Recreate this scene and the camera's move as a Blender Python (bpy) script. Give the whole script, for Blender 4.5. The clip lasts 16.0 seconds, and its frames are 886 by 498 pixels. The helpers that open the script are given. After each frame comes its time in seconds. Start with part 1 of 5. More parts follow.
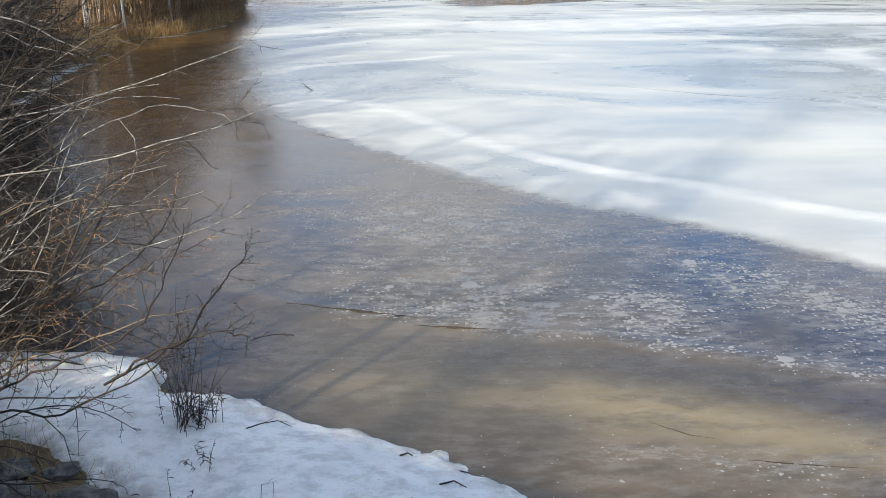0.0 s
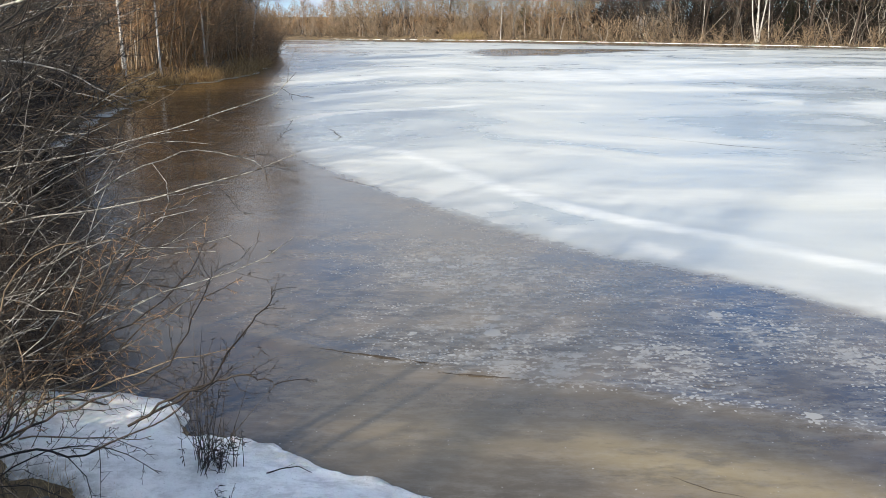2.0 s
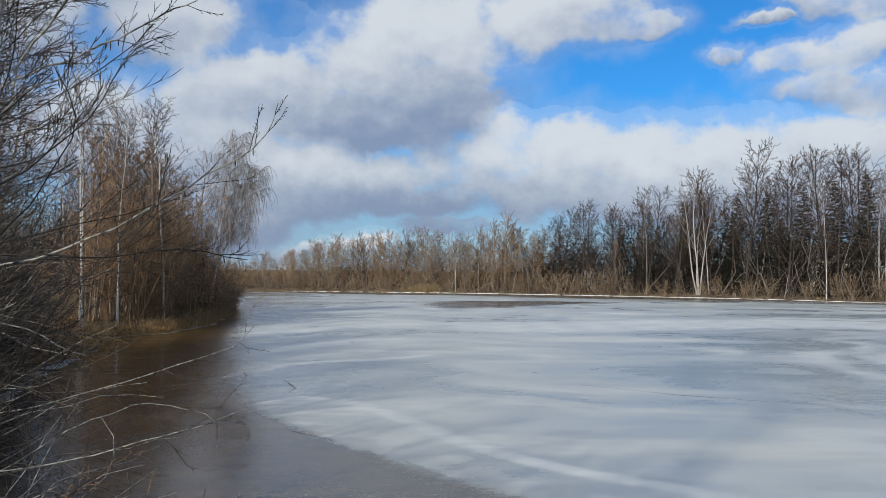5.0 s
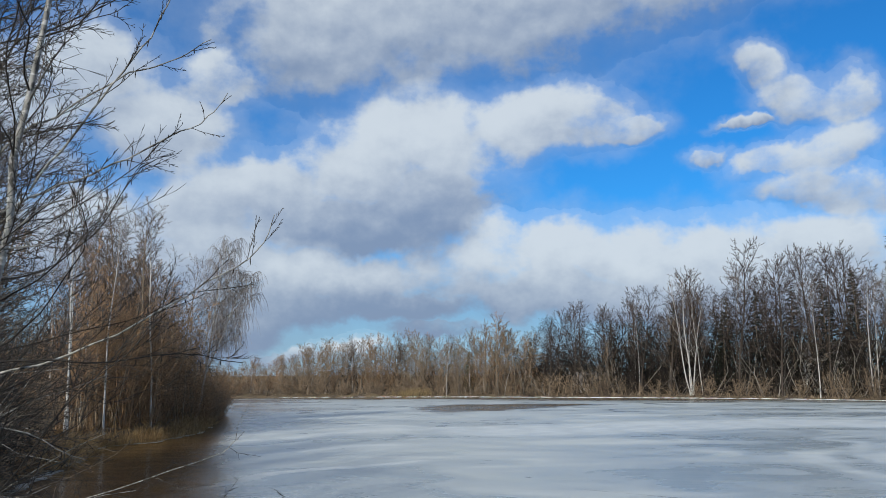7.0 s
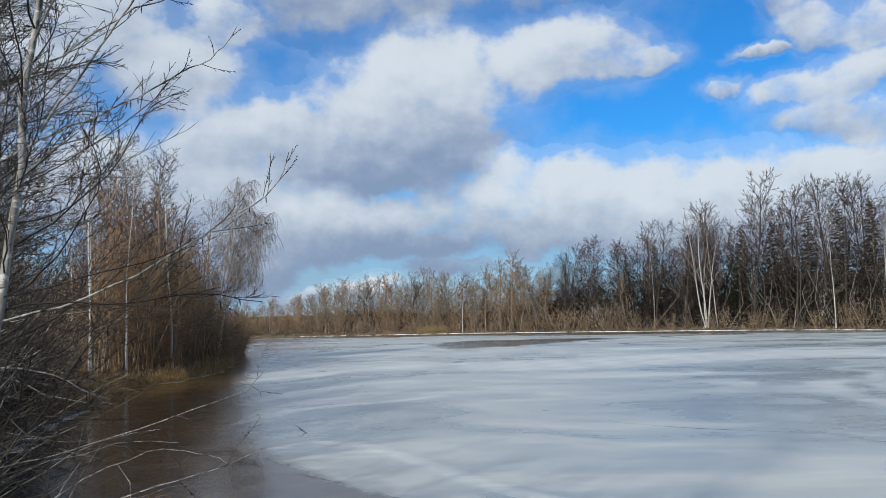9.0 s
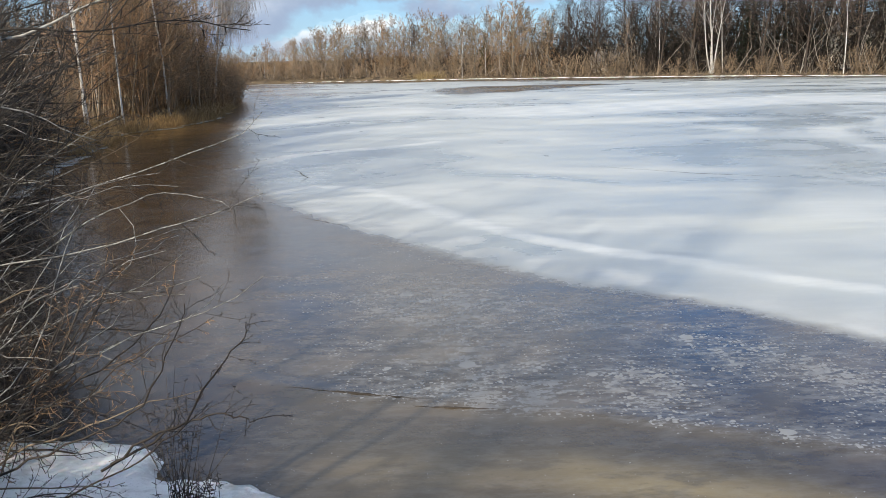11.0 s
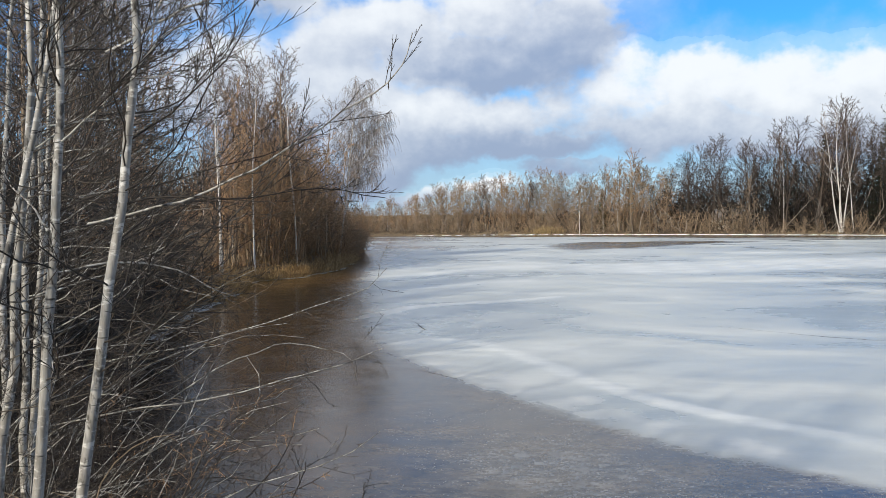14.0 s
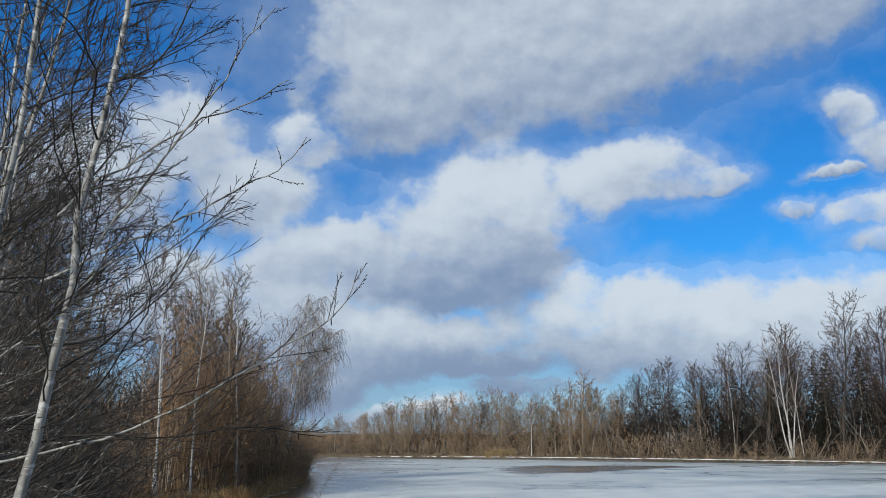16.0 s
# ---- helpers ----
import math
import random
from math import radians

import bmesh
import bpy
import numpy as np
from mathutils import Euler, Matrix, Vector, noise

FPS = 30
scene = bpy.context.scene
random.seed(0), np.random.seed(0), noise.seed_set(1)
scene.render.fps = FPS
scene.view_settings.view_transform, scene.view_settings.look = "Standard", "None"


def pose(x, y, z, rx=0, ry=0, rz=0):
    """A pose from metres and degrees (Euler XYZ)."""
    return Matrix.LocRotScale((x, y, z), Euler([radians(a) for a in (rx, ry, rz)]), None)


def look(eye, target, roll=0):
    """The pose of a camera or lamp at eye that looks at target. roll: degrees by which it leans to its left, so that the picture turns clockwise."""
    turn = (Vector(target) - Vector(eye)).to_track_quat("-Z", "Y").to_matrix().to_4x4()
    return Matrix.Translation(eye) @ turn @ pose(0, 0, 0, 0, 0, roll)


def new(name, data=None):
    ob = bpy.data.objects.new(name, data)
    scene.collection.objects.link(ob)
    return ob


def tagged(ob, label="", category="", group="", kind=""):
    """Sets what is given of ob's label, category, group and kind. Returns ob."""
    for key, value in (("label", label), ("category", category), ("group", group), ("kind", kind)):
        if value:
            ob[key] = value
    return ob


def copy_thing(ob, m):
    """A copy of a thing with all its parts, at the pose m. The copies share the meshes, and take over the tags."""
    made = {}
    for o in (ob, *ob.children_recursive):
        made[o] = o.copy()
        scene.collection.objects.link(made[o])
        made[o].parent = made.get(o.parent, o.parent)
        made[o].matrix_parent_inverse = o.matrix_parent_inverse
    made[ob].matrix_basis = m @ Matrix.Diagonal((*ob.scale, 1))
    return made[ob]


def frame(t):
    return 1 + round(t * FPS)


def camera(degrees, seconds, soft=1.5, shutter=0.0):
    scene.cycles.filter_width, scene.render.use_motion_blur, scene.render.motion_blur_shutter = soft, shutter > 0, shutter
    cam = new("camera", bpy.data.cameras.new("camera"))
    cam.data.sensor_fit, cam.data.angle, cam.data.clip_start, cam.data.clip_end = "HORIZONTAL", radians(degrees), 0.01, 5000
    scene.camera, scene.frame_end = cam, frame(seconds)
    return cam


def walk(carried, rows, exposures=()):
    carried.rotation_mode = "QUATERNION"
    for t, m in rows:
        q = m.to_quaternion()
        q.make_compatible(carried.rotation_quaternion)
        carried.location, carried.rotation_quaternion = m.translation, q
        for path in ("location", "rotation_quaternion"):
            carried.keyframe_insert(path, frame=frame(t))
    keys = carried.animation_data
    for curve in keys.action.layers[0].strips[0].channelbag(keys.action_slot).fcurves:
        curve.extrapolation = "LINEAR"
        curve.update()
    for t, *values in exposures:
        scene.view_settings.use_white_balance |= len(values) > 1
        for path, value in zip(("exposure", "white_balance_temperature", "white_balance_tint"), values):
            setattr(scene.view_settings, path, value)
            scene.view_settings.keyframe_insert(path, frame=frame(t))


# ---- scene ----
cam = camera(57.0, 16.0, soft=0.5)
PATH = [
    (0, (-0.04, 0.219, 3.967), (-0.02, 2.112, 3.319), -0.2),
    (0.5, (-0.045, 0.221, 3.961), (-0.044, 2.109, 3.301), 0.1),
    (1, (-0.047, 0.236, 3.962), (-0.051, 2.121, 3.292), 0.4),
    (1.5, (-0.04, 0.223, 3.968), (-0.045, 2.12, 3.334), 0.5),
    (2, (-0.034, 0.186, 3.995), (-0.075, 2.111, 3.455), 0.3),
    (2.5, (-0.016, 0.1, 4.026), (-0.058, 2.063, 3.648), -0.2),
    (3, (-0.013, 0.085, 4.028), (-0.036, 2.06, 3.712), -0.1),
    (3.5, (-0.016, 0.082, 4.03), (-0.014, 2.07, 3.809), 0.2),
    (4, (-0.012, 0.112, 4.022), (-0.006, 2.099, 3.793), 0.0),
    (4.5, (-0.015, 0.113, 4.033), (-0.02, 2.1, 3.807), 0.1),
    (5, (0.012, -0.062, 4.063), (0.072, 1.936, 4.124), 0.5),
    (5.2, (0.028, -0.115, 4.075), (0.125, 1.879, 4.203), 0.6),
    (7.5, (0.04, -0.41, 4.032), (0.113, 1.564, 4.346), -0.6),
    (8, (0.055, -0.416, 4.032), (0.114, 1.56, 4.335), -0.8),
    (8.5, (0.007, -0.39, 4.041), (0.051, 1.59, 4.321), -1.1),
    (9, (0.007, -0.305, 4.027), (0.054, 1.688, 4.188), -1.3),
    (9.5, (-0.016, -0.191, 3.978), (0.019, 1.806, 3.887), -1.2),
    (11.8, (-0.058, 0.201, 3.936), (-0.021, 2.144, 3.462), -1.4),
    (12, (-0.053, 0.198, 3.934), (-0.017, 2.14, 3.458), -1.3),
    (12.5, (-0.056, 0.2, 3.931), (-0.028, 2.141, 3.451), -1.3),
    (13, (-0.053, 0.2, 3.933), (-0.024, 2.142, 3.455), -1.2),
    (13.5, (-0.076, 0.121, 3.995), (-0.152, 2.089, 3.651), -1.0),
    (14, (-0.109, 0.128, 4.015), (-0.348, 2.112, 3.937), -0.7),
    (14.5, (-0.108, 0.153, 4.043), (-0.349, 2.138, 4.026), -0.6),
    (15, (-0.093, 0.145, 4.127), (-0.31, 2.103, 4.469), -0.1),
    (15.5, (-0.098, 0.177, 4.149), (-0.29, 2.116, 4.602), 0.6),
    (16, (-0.074, 0.253, 4.146), (-0.189, 2.199, 4.594), 0.0),
]
EXPO = [(0.0, 0.85, 6900, 10), (2.0, 0.8, 6900, 10), (2.5, 0.38, 6800, 10), (3.0, 0.22, 6700, 10), (3.5, 0.15, 6600, 10), (4.5, 0.28, 6600, 10), (5.2, -0.2, 6350, 9), (7.5, -0.12, 6150, 7), (9.0, -0.05, 6250, 8), (9.5, 0.22, 6500, 10),
        (10.5, 0.4, 6700, 10), (12.0, 0.74, 6900, 10), (13.0, 0.64, 6900, 10), (14.0, 0.36, 6700, 10), (14.6, 0.2, 6600, 10), (15.0, -0.06, 6300, 8), (16.0, -0.13, 6150, 7)]
walk(cam, [(t, look(eye, target, roll)) for t, eye, target, roll in PATH], EXPO)

# ---- light: a half-clouded spring sky and a low sun behind the bridge, to the left ----
SUN_EL, SUN_AZ = 29.0, 211.0
sun = new("sun", bpy.data.lights.new("sun", "SUN"))
sun.data.energy, sun.data.angle, sun.data.color = 4.5, radians(1.5), (1.0, 0.92, 0.78)
sd = Vector((math.sin(radians(SUN_AZ)) * math.cos(radians(SUN_EL)), math.cos(radians(SUN_AZ)) * math.cos(radians(SUN_EL)), math.sin(radians(SUN_EL))))
sun.matrix_world = look(sd * 300, (0, 0, 0))


class Nodes:
    """A short way to write node trees."""

    def __init__(self, tree):
        self.tree = tree
        tree.nodes.clear()

    def add(self, kind):
        return self.tree.nodes.new(kind)

    def put(self, socket, value):
        if isinstance(value, bpy.types.NodeSocket):
            self.tree.links.new(value, socket)
        elif value is not None:
            socket.default_value = value

    def math(self, op, a, b=None, c=None, clamp=False):
        node = self.add("ShaderNodeMath")
        node.operation, node.use_clamp = op, clamp
        for i, v in enumerate((a, b, c)):
            self.put(node.inputs[i], v)
        return node.outputs[0]

    def vec(self, op, a, b=None):
        node = self.add("ShaderNodeVectorMath")
        node.operation = op
        self.put(node.inputs[0], a)
        self.put(node.inputs[3] if op == "SCALE" else node.inputs[1], b)
        return node.outputs[1] if op in ("LENGTH", "DOT_PRODUCT", "DISTANCE") else node.outputs[0]

    def step(self, v, lo, hi, a=0.0, b=1.0):
        node = self.add("ShaderNodeMapRange")
        node.interpolation_type = "SMOOTHSTEP"
        for i, value in enumerate((v, lo, hi, a, b)):
            self.put(node.inputs[i], value)
        return node.outputs[0]

    def mix(self, f, a, b, blend="MIX"):
        node = self.add("ShaderNodeMix")
        node.data_type, node.blend_type = "RGBA", blend
        for i, value in ((0, f), (6, a), (7, b)):
            self.put(node.inputs[i], (*value, 1) if isinstance(value, tuple) and len(value) == 3 else value)
        return node.outputs[2]

    def noise(self, vector, scale, detail=4.0, rough=0.55, warp=0.0, out=0):
        node = self.add("ShaderNodeTexNoise")
        self.put(node.inputs["Vector"], vector)
        for key, value in (("Scale", scale), ("Detail", detail), ("Roughness", rough), ("Distortion", warp)):
            self.put(node.inputs[key], value)
        return node.outputs[out]

    def scaled(self, vector, x, y, z):
        return self.vec("MULTIPLY", vector, (x, y, z))

    def bump(self, height, strength=0.4, distance=0.02):
        node = self.add("ShaderNodeBump")
        self.put(node.inputs["Strength"], strength)
        self.put(node.inputs["Distance"], distance)
        self.put(node.inputs["Height"], height)
        return node.outputs[0]

    def attr(self, name):
        node = self.add("ShaderNodeAttribute")
        node.attribute_name = name
        return node.outputs["Fac"]


# cloud heaps: azimuth to the right of +y, elevation, half width, half height, tilt, all in degrees; greyness
CLOUDS = [
    (-2.7, 26.6, 12.3, 7.1, 0, 0.35), (9.2, 27.1, 14.2, 5.8, 12, 0.45), (21.9, 28.2, 11.8, 4.0, 15, 0.4), (-6.9, 22.8, 5.1, 3.8, 0, 0.45), (1.8, 35.8, 22.1, 6.4, 0, 0.4),
    (21.0, 36.3, 16.9, 5.2, 5, 0.45), (-13.7, 19.7, 2.8, 1.9, 0, 0.25), (-17.3, 16.5, 4.7, 3.1, 0, 0.3), (-21.8, 19.9, 4.5, 3.0, 0, 0.35), (-27.0, 16.0, 5.9, 4.3, 0, 0.4),
    (0.5, 16.6, 6.7, 3.3, 0, 0.05), (-3.4, 14.1, 4.8, 2.9, 0, 0.2), (8.2, 17.7, 5.6, 2.4, 10, 0.12), (12.7, 17.8, 3.4, 2.0, 0, 0.2), (15.4, 16.8, 2.7, 0.8, 0, 0.3),
    (-10.8, 13.0, 5.8, 2.5, 0, 0.3), (-14.2, 11.2, 4.5, 3.0, 0, 0.35), (-2.1, 10.7, 6.8, 2.8, 0, 0.85), (2.2, 12.4, 4.2, 3.2, 0, 0.6), (-7.6, 11.1, 5.5, 2.5, 0, 0.5),
    (-8.2, 7.6, 4.7, 1.8, 0, 0.1), (-4.5, 6.6, 6.3, 1.8, 0, 0.35), (-2.1, 4.9, 7.9, 1.4, 0, 0.9), (2.7, 7.5, 3.8, 2.2, 0, 0.35), (6.0, 9.2, 2.5, 2.2, 0, -0.1),
    (9.9, 8.9, 4.3, 2.3, 0, -0.05), (15.6, 8.0, 5.6, 2.5, 0, 0.0), (21.5, 8.3, 5.6, 2.3, 0, 0.1), (27.3, 8.2, 5.2, 2.2, 0, 0.15), (9.8, 5.9, 6.6, 2.2, 0, 0.5),
    (17.4, 5.2, 8.8, 2.5, 0, 0.45), (26.1, 5.4, 8.2, 2.9, 0, 0.5), (34.5, 6.8, 5.6, 3.0, 0, 0.3), (-11.8, 3.5, 4.1, 1.6, 0, 0.75), (-17.4, 6.5, 6.8, 3.4, 0, 0.5),
    (-8.4, 1.7, 2.9, 0.5, 0, 0.4), (-3.9, 2.3, 2.0, 0.4, 0, 0.0), (1.8, 3.3, 3.6, 0.6, 0, 0.8), (24.4, 20.2, 1.8, 1.2, -30, 0.3), (27.1, 17.9, 2.5, 1.5, -20, 0.2),
    (29.7, 17.4, 1.9, 1.6, 0, 0.2), (25.1, 13.9, 2.9, 1.0, 10, 0.15), (28.4, 14.1, 3.1, 1.7, 20, 0.15), (20.9, 14.4, 1.3, 0.7, 0, 0.25), (26.6, 11.9, 3.0, 1.1, 0, 0.35),
    (23.5, 16.6, 1.9, 0.4, 5, 0.5), (29.7, 11.3, 2.5, 1.5, 0, 0.3),
    (-15.5, 2.4, 6.1, 1.9, 0, 0.7), (-9.2, 5.0, 5.4, 1.9, 0, 0.6), (-21.7, 8.6, 6.8, 4.0, 0, 0.45), (-12.7, 8.5, 4.5, 2.3, 0, 0.35),
]


def cloud_group():
    tree = bpy.data.node_groups.new("cloud density", "ShaderNodeTree")
    tree.interface.new_socket("Spot", in_out="INPUT", socket_type="NodeSocketVector")
    tree.interface.new_socket("Density", in_out="OUTPUT", socket_type="NodeSocketFloat")
    tree.interface.new_socket("Grey", in_out="OUTPUT", socket_type="NodeSocketFloat")
    n = Nodes(tree)
    gin, gout = n.add("NodeGroupInput"), n.add("NodeGroupOutput")
    p = gin.outputs[0]
    warp = n.vec("SCALE", n.vec("SUBTRACT", n.noise(p, 0.28, 4.0, 0.6, out=1), (0.5, 0.5, 0.5)), 3.0)
    q = n.vec("MULTIPLY", n.vec("ADD", p, warp), (1, 1, 0))
    most, weight, grey = None, 0.02, 0.008
    for az, el, rx, ry, tilt, tone in CLOUDS:
        m = n.add("ShaderNodeMapping")
        m.vector_type = "TEXTURE"
        n.put(m.inputs["Vector"], q)
        m.inputs["Location"].default_value = (az, el, 0)
        m.inputs["Rotation"].default_value = (0, 0, radians(tilt))
        m.inputs["Scale"].default_value = (rx, ry, 1)
        part_ = n.add("ShaderNodeSeparateXYZ")
        n.put(part_.inputs[0], m.outputs[0])
        d = n.math("SUBTRACT", 1.0, n.vec("LENGTH", m.outputs[0]))
        inside = n.math("MAXIMUM", n.math("ADD", d, 0.3), 0.0)
        weight = n.math("ADD", inside, weight)
        grey = n.math("MULTIPLY_ADD", inside, n.math("MULTIPLY_ADD", part_.outputs[1], -0.38, tone), grey)
        if rx < 4:
            d = n.math("MINIMUM", d, 0.24)
        most = d if most is None else n.math("SMOOTH_MAX", most, d, 0.2)
    xyz = n.add("ShaderNodeSeparateXYZ")
    n.put(xyz.inputs[0], p)
    # beyond the named heaps the cover goes on at random
    wide = n.math("MULTIPLY", n.math("SUBTRACT", n.noise(n.scaled(p, 1, 1.8, 1), 0.045, 2.0), 0.47), 5.0)
    away = n.math("MAXIMUM", n.step(n.math("ABSOLUTE", xyz.outputs[0]), 34.0, 50.0), n.step(xyz.outputs[1], 36.0, 48.0))
    rag = n.math("MULTIPLY", n.math("SUBTRACT", n.noise(n.scaled(p, 1, 1.25, 1), 0.30, 7.0, 0.56), 0.5), 1.15)
    n.put(gout.inputs[0], n.math("ADD", n.math("ADD", n.math("MULTIPLY", most, n.math("SUBTRACT", 1.0, away)), n.math("MULTIPLY", wide, away)), rag))
    n.put(gout.inputs[1], n.math("DIVIDE", grey, weight))
    return tree


world = bpy.data.worlds.new("spring sky")
scene.world = world
world.use_nodes = True
w = Nodes(world.node_tree)
sky = w.add("ShaderNodeTexSky")
sky.sky_type, sky.sun_disc, sky.sun_elevation, sky.sun_rotation = "NISHITA", False, radians(SUN_EL), radians(SUN_AZ)
sky.air_density, sky.dust_density, sky.ozone_density = 1.0, 0.6, 1.0
way = w.add("ShaderNodeTexCoord").outputs["Generated"]
xyz = w.add("ShaderNodeSeparateXYZ")
w.put(xyz.inputs[0], way)
az = w.math("MULTIPLY", w.math("ARCTAN2", xyz.outputs[0], xyz.outputs[1]), 57.2958)
el = w.math("MULTIPLY", w.math("ARCSINE", xyz.outputs[2]), 57.2958)
spot = w.add("ShaderNodeCombineXYZ")
w.put(spot.inputs[0], az), w.put(spot.inputs[1], el)
group = cloud_group()
here = w.add("ShaderNodeGroup")
here.node_tree = group
w.put(here.inputs[0], spot.outputs[0])
cover = w.step(here.outputs[0], -0.28, 0.36)
veil = w.math("MULTIPLY", w.step(here.outputs[0], -0.9, 0.15), 0.34)
cover = w.math("MAXIMUM", cover, veil)
flat = w.scaled(spot.outputs[0], 1, 1.3, 1)
puff = w.math("SUBTRACT", w.noise(w.vec("ADD", flat, (-0.5, 1.2, 0)), 0.30, 6.0, 0.55), w.noise(flat, 0.30, 6.0, 0.55))
shade = w.math("ADD", here.outputs[1], w.math("MULTIPLY", puff, 0.65))
lit = w.mix(w.step(shade, -0.12, 0.95), (7.3, 7.7, 8.1), (2.6, 3.3, 4.7))
blue = w.mix(1.0, sky.outputs[0], (0.20, 0.80, 1.42), "MULTIPLY")
# pale haze low over the land
blue = w.mix(w.step(el, -1.0, 13.0, 0.85, 0.0), blue, (4.1, 5.4, 6.7))
back = w.add("ShaderNodeBackground")
w.put(back.inputs[0], w.mix(w.math("MULTIPLY", cover, 0.95), blue, lit))
back.inputs[1].default_value = 0.10
w.put(w.add("ShaderNodeOutputWorld").inputs[0], back.outputs[0])


# ---- materials ----
def material(name, build, rough=0.8):
    m = bpy.data.materials.new(name)
    m.use_nodes = True
    n = Nodes(m.node_tree)
    shader = n.add("ShaderNodeBsdfPrincipled")
    n.put(shader.inputs["Roughness"], rough)
    build(n, shader.inputs)
    n.put(n.add("ShaderNodeOutputMaterial").inputs[0], shader.outputs[0])
    return m


def place(n):
    return n.add("ShaderNodeNewGeometry").outputs["Position"]


def local(n):
    return n.add("ShaderNodeTexCoord").outputs["Object"]


def chance(n):
    return n.add("ShaderNodeObjectInfo").outputs["Random"]


def island(n):
    return n.add("ShaderNodeNewGeometry").outputs["Random Per Island"]


def twig_material(name, dark, light, spread=0.5):
    """Bark of many twigs: each one takes its own place between dark and light."""
    def build(n, s):
        v = n.mix(n.step(island(n), 0.5 - 0.5 * spread, 1.1), tuple(0.5 * c for c in dark), light)
        v = n.mix(n.step(n.noise(local(n), 0.9, 3.0), 0.35, 0.65, 0.45, 0.0), v, dark)
        n.put(s["Base Color"], n.mix(n.math("MULTIPLY", chance(n), 0.35), v, tuple(0.6 * c for c in light)))
        n.put(s["Specular IOR Level"], 0.3)
    return material(name, build, 0.65)


def birch_build(n, s):
    p = local(n)
    marks = n.noise(n.scaled(p, 3.0, 3.0, 9.0), 1.3, 5.0, 0.65)
    bands = n.noise(n.scaled(p, 1.2, 1.2, 26.0), 1.0, 3.0)
    white = n.mix(n.noise(p, 4.0, 3.0), (0.62, 0.60, 0.56), (0.42, 0.40, 0.37))
    white = n.mix(n.step(bands, 0.58, 0.7), white, (0.30, 0.27, 0.25))
    n.put(s["Base Color"], n.mix(n.step(marks, 0.55, 0.62), white, (0.035, 0.03, 0.028)))
    n.put(s["Normal"], n.bump(marks, 0.5, 0.02))


def alder_build(n, s):
    p = local(n)
    g = n.noise(n.scaled(p, 14, 14, 3), 1.6, 5.0)
    c = n.mix(n.step(g, 0.3, 0.72), (0.33, 0.318, 0.29), (0.13, 0.12, 0.104))
    c = n.mix(n.step(n.noise(n.scaled(p, 1, 1, 2.2), 9.0, 4.0, 0.65), 0.53, 0.63), c, (0.48, 0.465, 0.435))
    c = n.mix(n.step(n.noise(n.scaled(p, 1, 1, 0.6), 6.5, 5.0, 0.7), 0.54, 0.61), c, (0.05, 0.045, 0.038))
    c = n.mix(n.step(n.noise(n.scaled(p, 0.6, 0.6, 5.0), 7.0, 3.0, 0.6), 0.62, 0.68), c, (0.028, 0.024, 0.02))
    n.put(s["Base Color"], c)
    n.put(s["Normal"], n.bump(g, 0.7, 0.012))


M_BIRCH = material("birch bark", birch_build, 0.7)
M_ALDER = material("grey alder bark", alder_build, 0.55)
M_TRUNK = twig_material("brown bark", (0.065, 0.047, 0.031), (0.48, 0.36, 0.24), 0.9)
# grey-brown bark, partly darkened for the shadowed right bank wood
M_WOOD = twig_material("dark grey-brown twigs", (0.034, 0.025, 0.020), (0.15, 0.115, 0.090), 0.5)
M_TWIG_BIRCH = twig_material("birch twigs", (0.045, 0.030, 0.024), (0.30, 0.225, 0.175), 0.6)
# brown twigs, darkened further in place of shadow over the right bank
M_TWIG_SHADOWED = twig_material("shadow-darkened brown twigs", (0.026, 0.018, 0.015), (0.17, 0.122, 0.098), 0.5)
M_TWIG_GREY = twig_material("pale birch twigs", (0.17, 0.15, 0.145), (0.44, 0.40, 0.38), 1.0)
M_TWIG_RED = twig_material("reddish brown twigs", (0.075, 0.042, 0.020), (0.62, 0.385, 0.21), 0.85)
M_TWIG_TAN = twig_material("tan brushwood", (0.095, 0.066, 0.040), (0.54, 0.40, 0.27), 0.75)
M_TWIG_NEAR = twig_material("grey alder twigs", (0.018, 0.014, 0.011), (0.20, 0.165, 0.13), 0.0)
M_TWIG_DARK = twig_material("dark shrub twigs", (0.020, 0.015, 0.012), (0.080, 0.062, 0.050), 0.3)
M_CATKIN = twig_material("dark catkins", (0.02, 0.014, 0.01), (0.06, 0.04, 0.028))
M_NEEDLE = twig_material("dark needles", (0.010, 0.017, 0.010), (0.034, 0.050, 0.024))
M_PINE = twig_material("yellow green pine needles", (0.035, 0.05, 0.015), (0.12, 0.14, 0.035))
M_PALE = twig_material("pale grey stems", (0.20, 0.17, 0.14), (0.50, 0.45, 0.39), 0.5)
# near-black twigs: the deep shade inside the woods is put into the colour
M_DEEP_SHADE = twig_material("shade-dark wood twigs", (0.010, 0.008, 0.006), (0.040, 0.029, 0.022), 0.3)
M_GOLD = twig_material("golden brown dry grass", (0.22, 0.125, 0.045), (0.54, 0.37, 0.17), 0.6)
M_STRAW = twig_material("dry straw grass", (0.30, 0.20, 0.085), (0.62, 0.47, 0.25), 0.6)
M_RUST = twig_material("rust brown dry grass", (0.13, 0.065, 0.02), (0.40, 0.22, 0.075), 0.6)


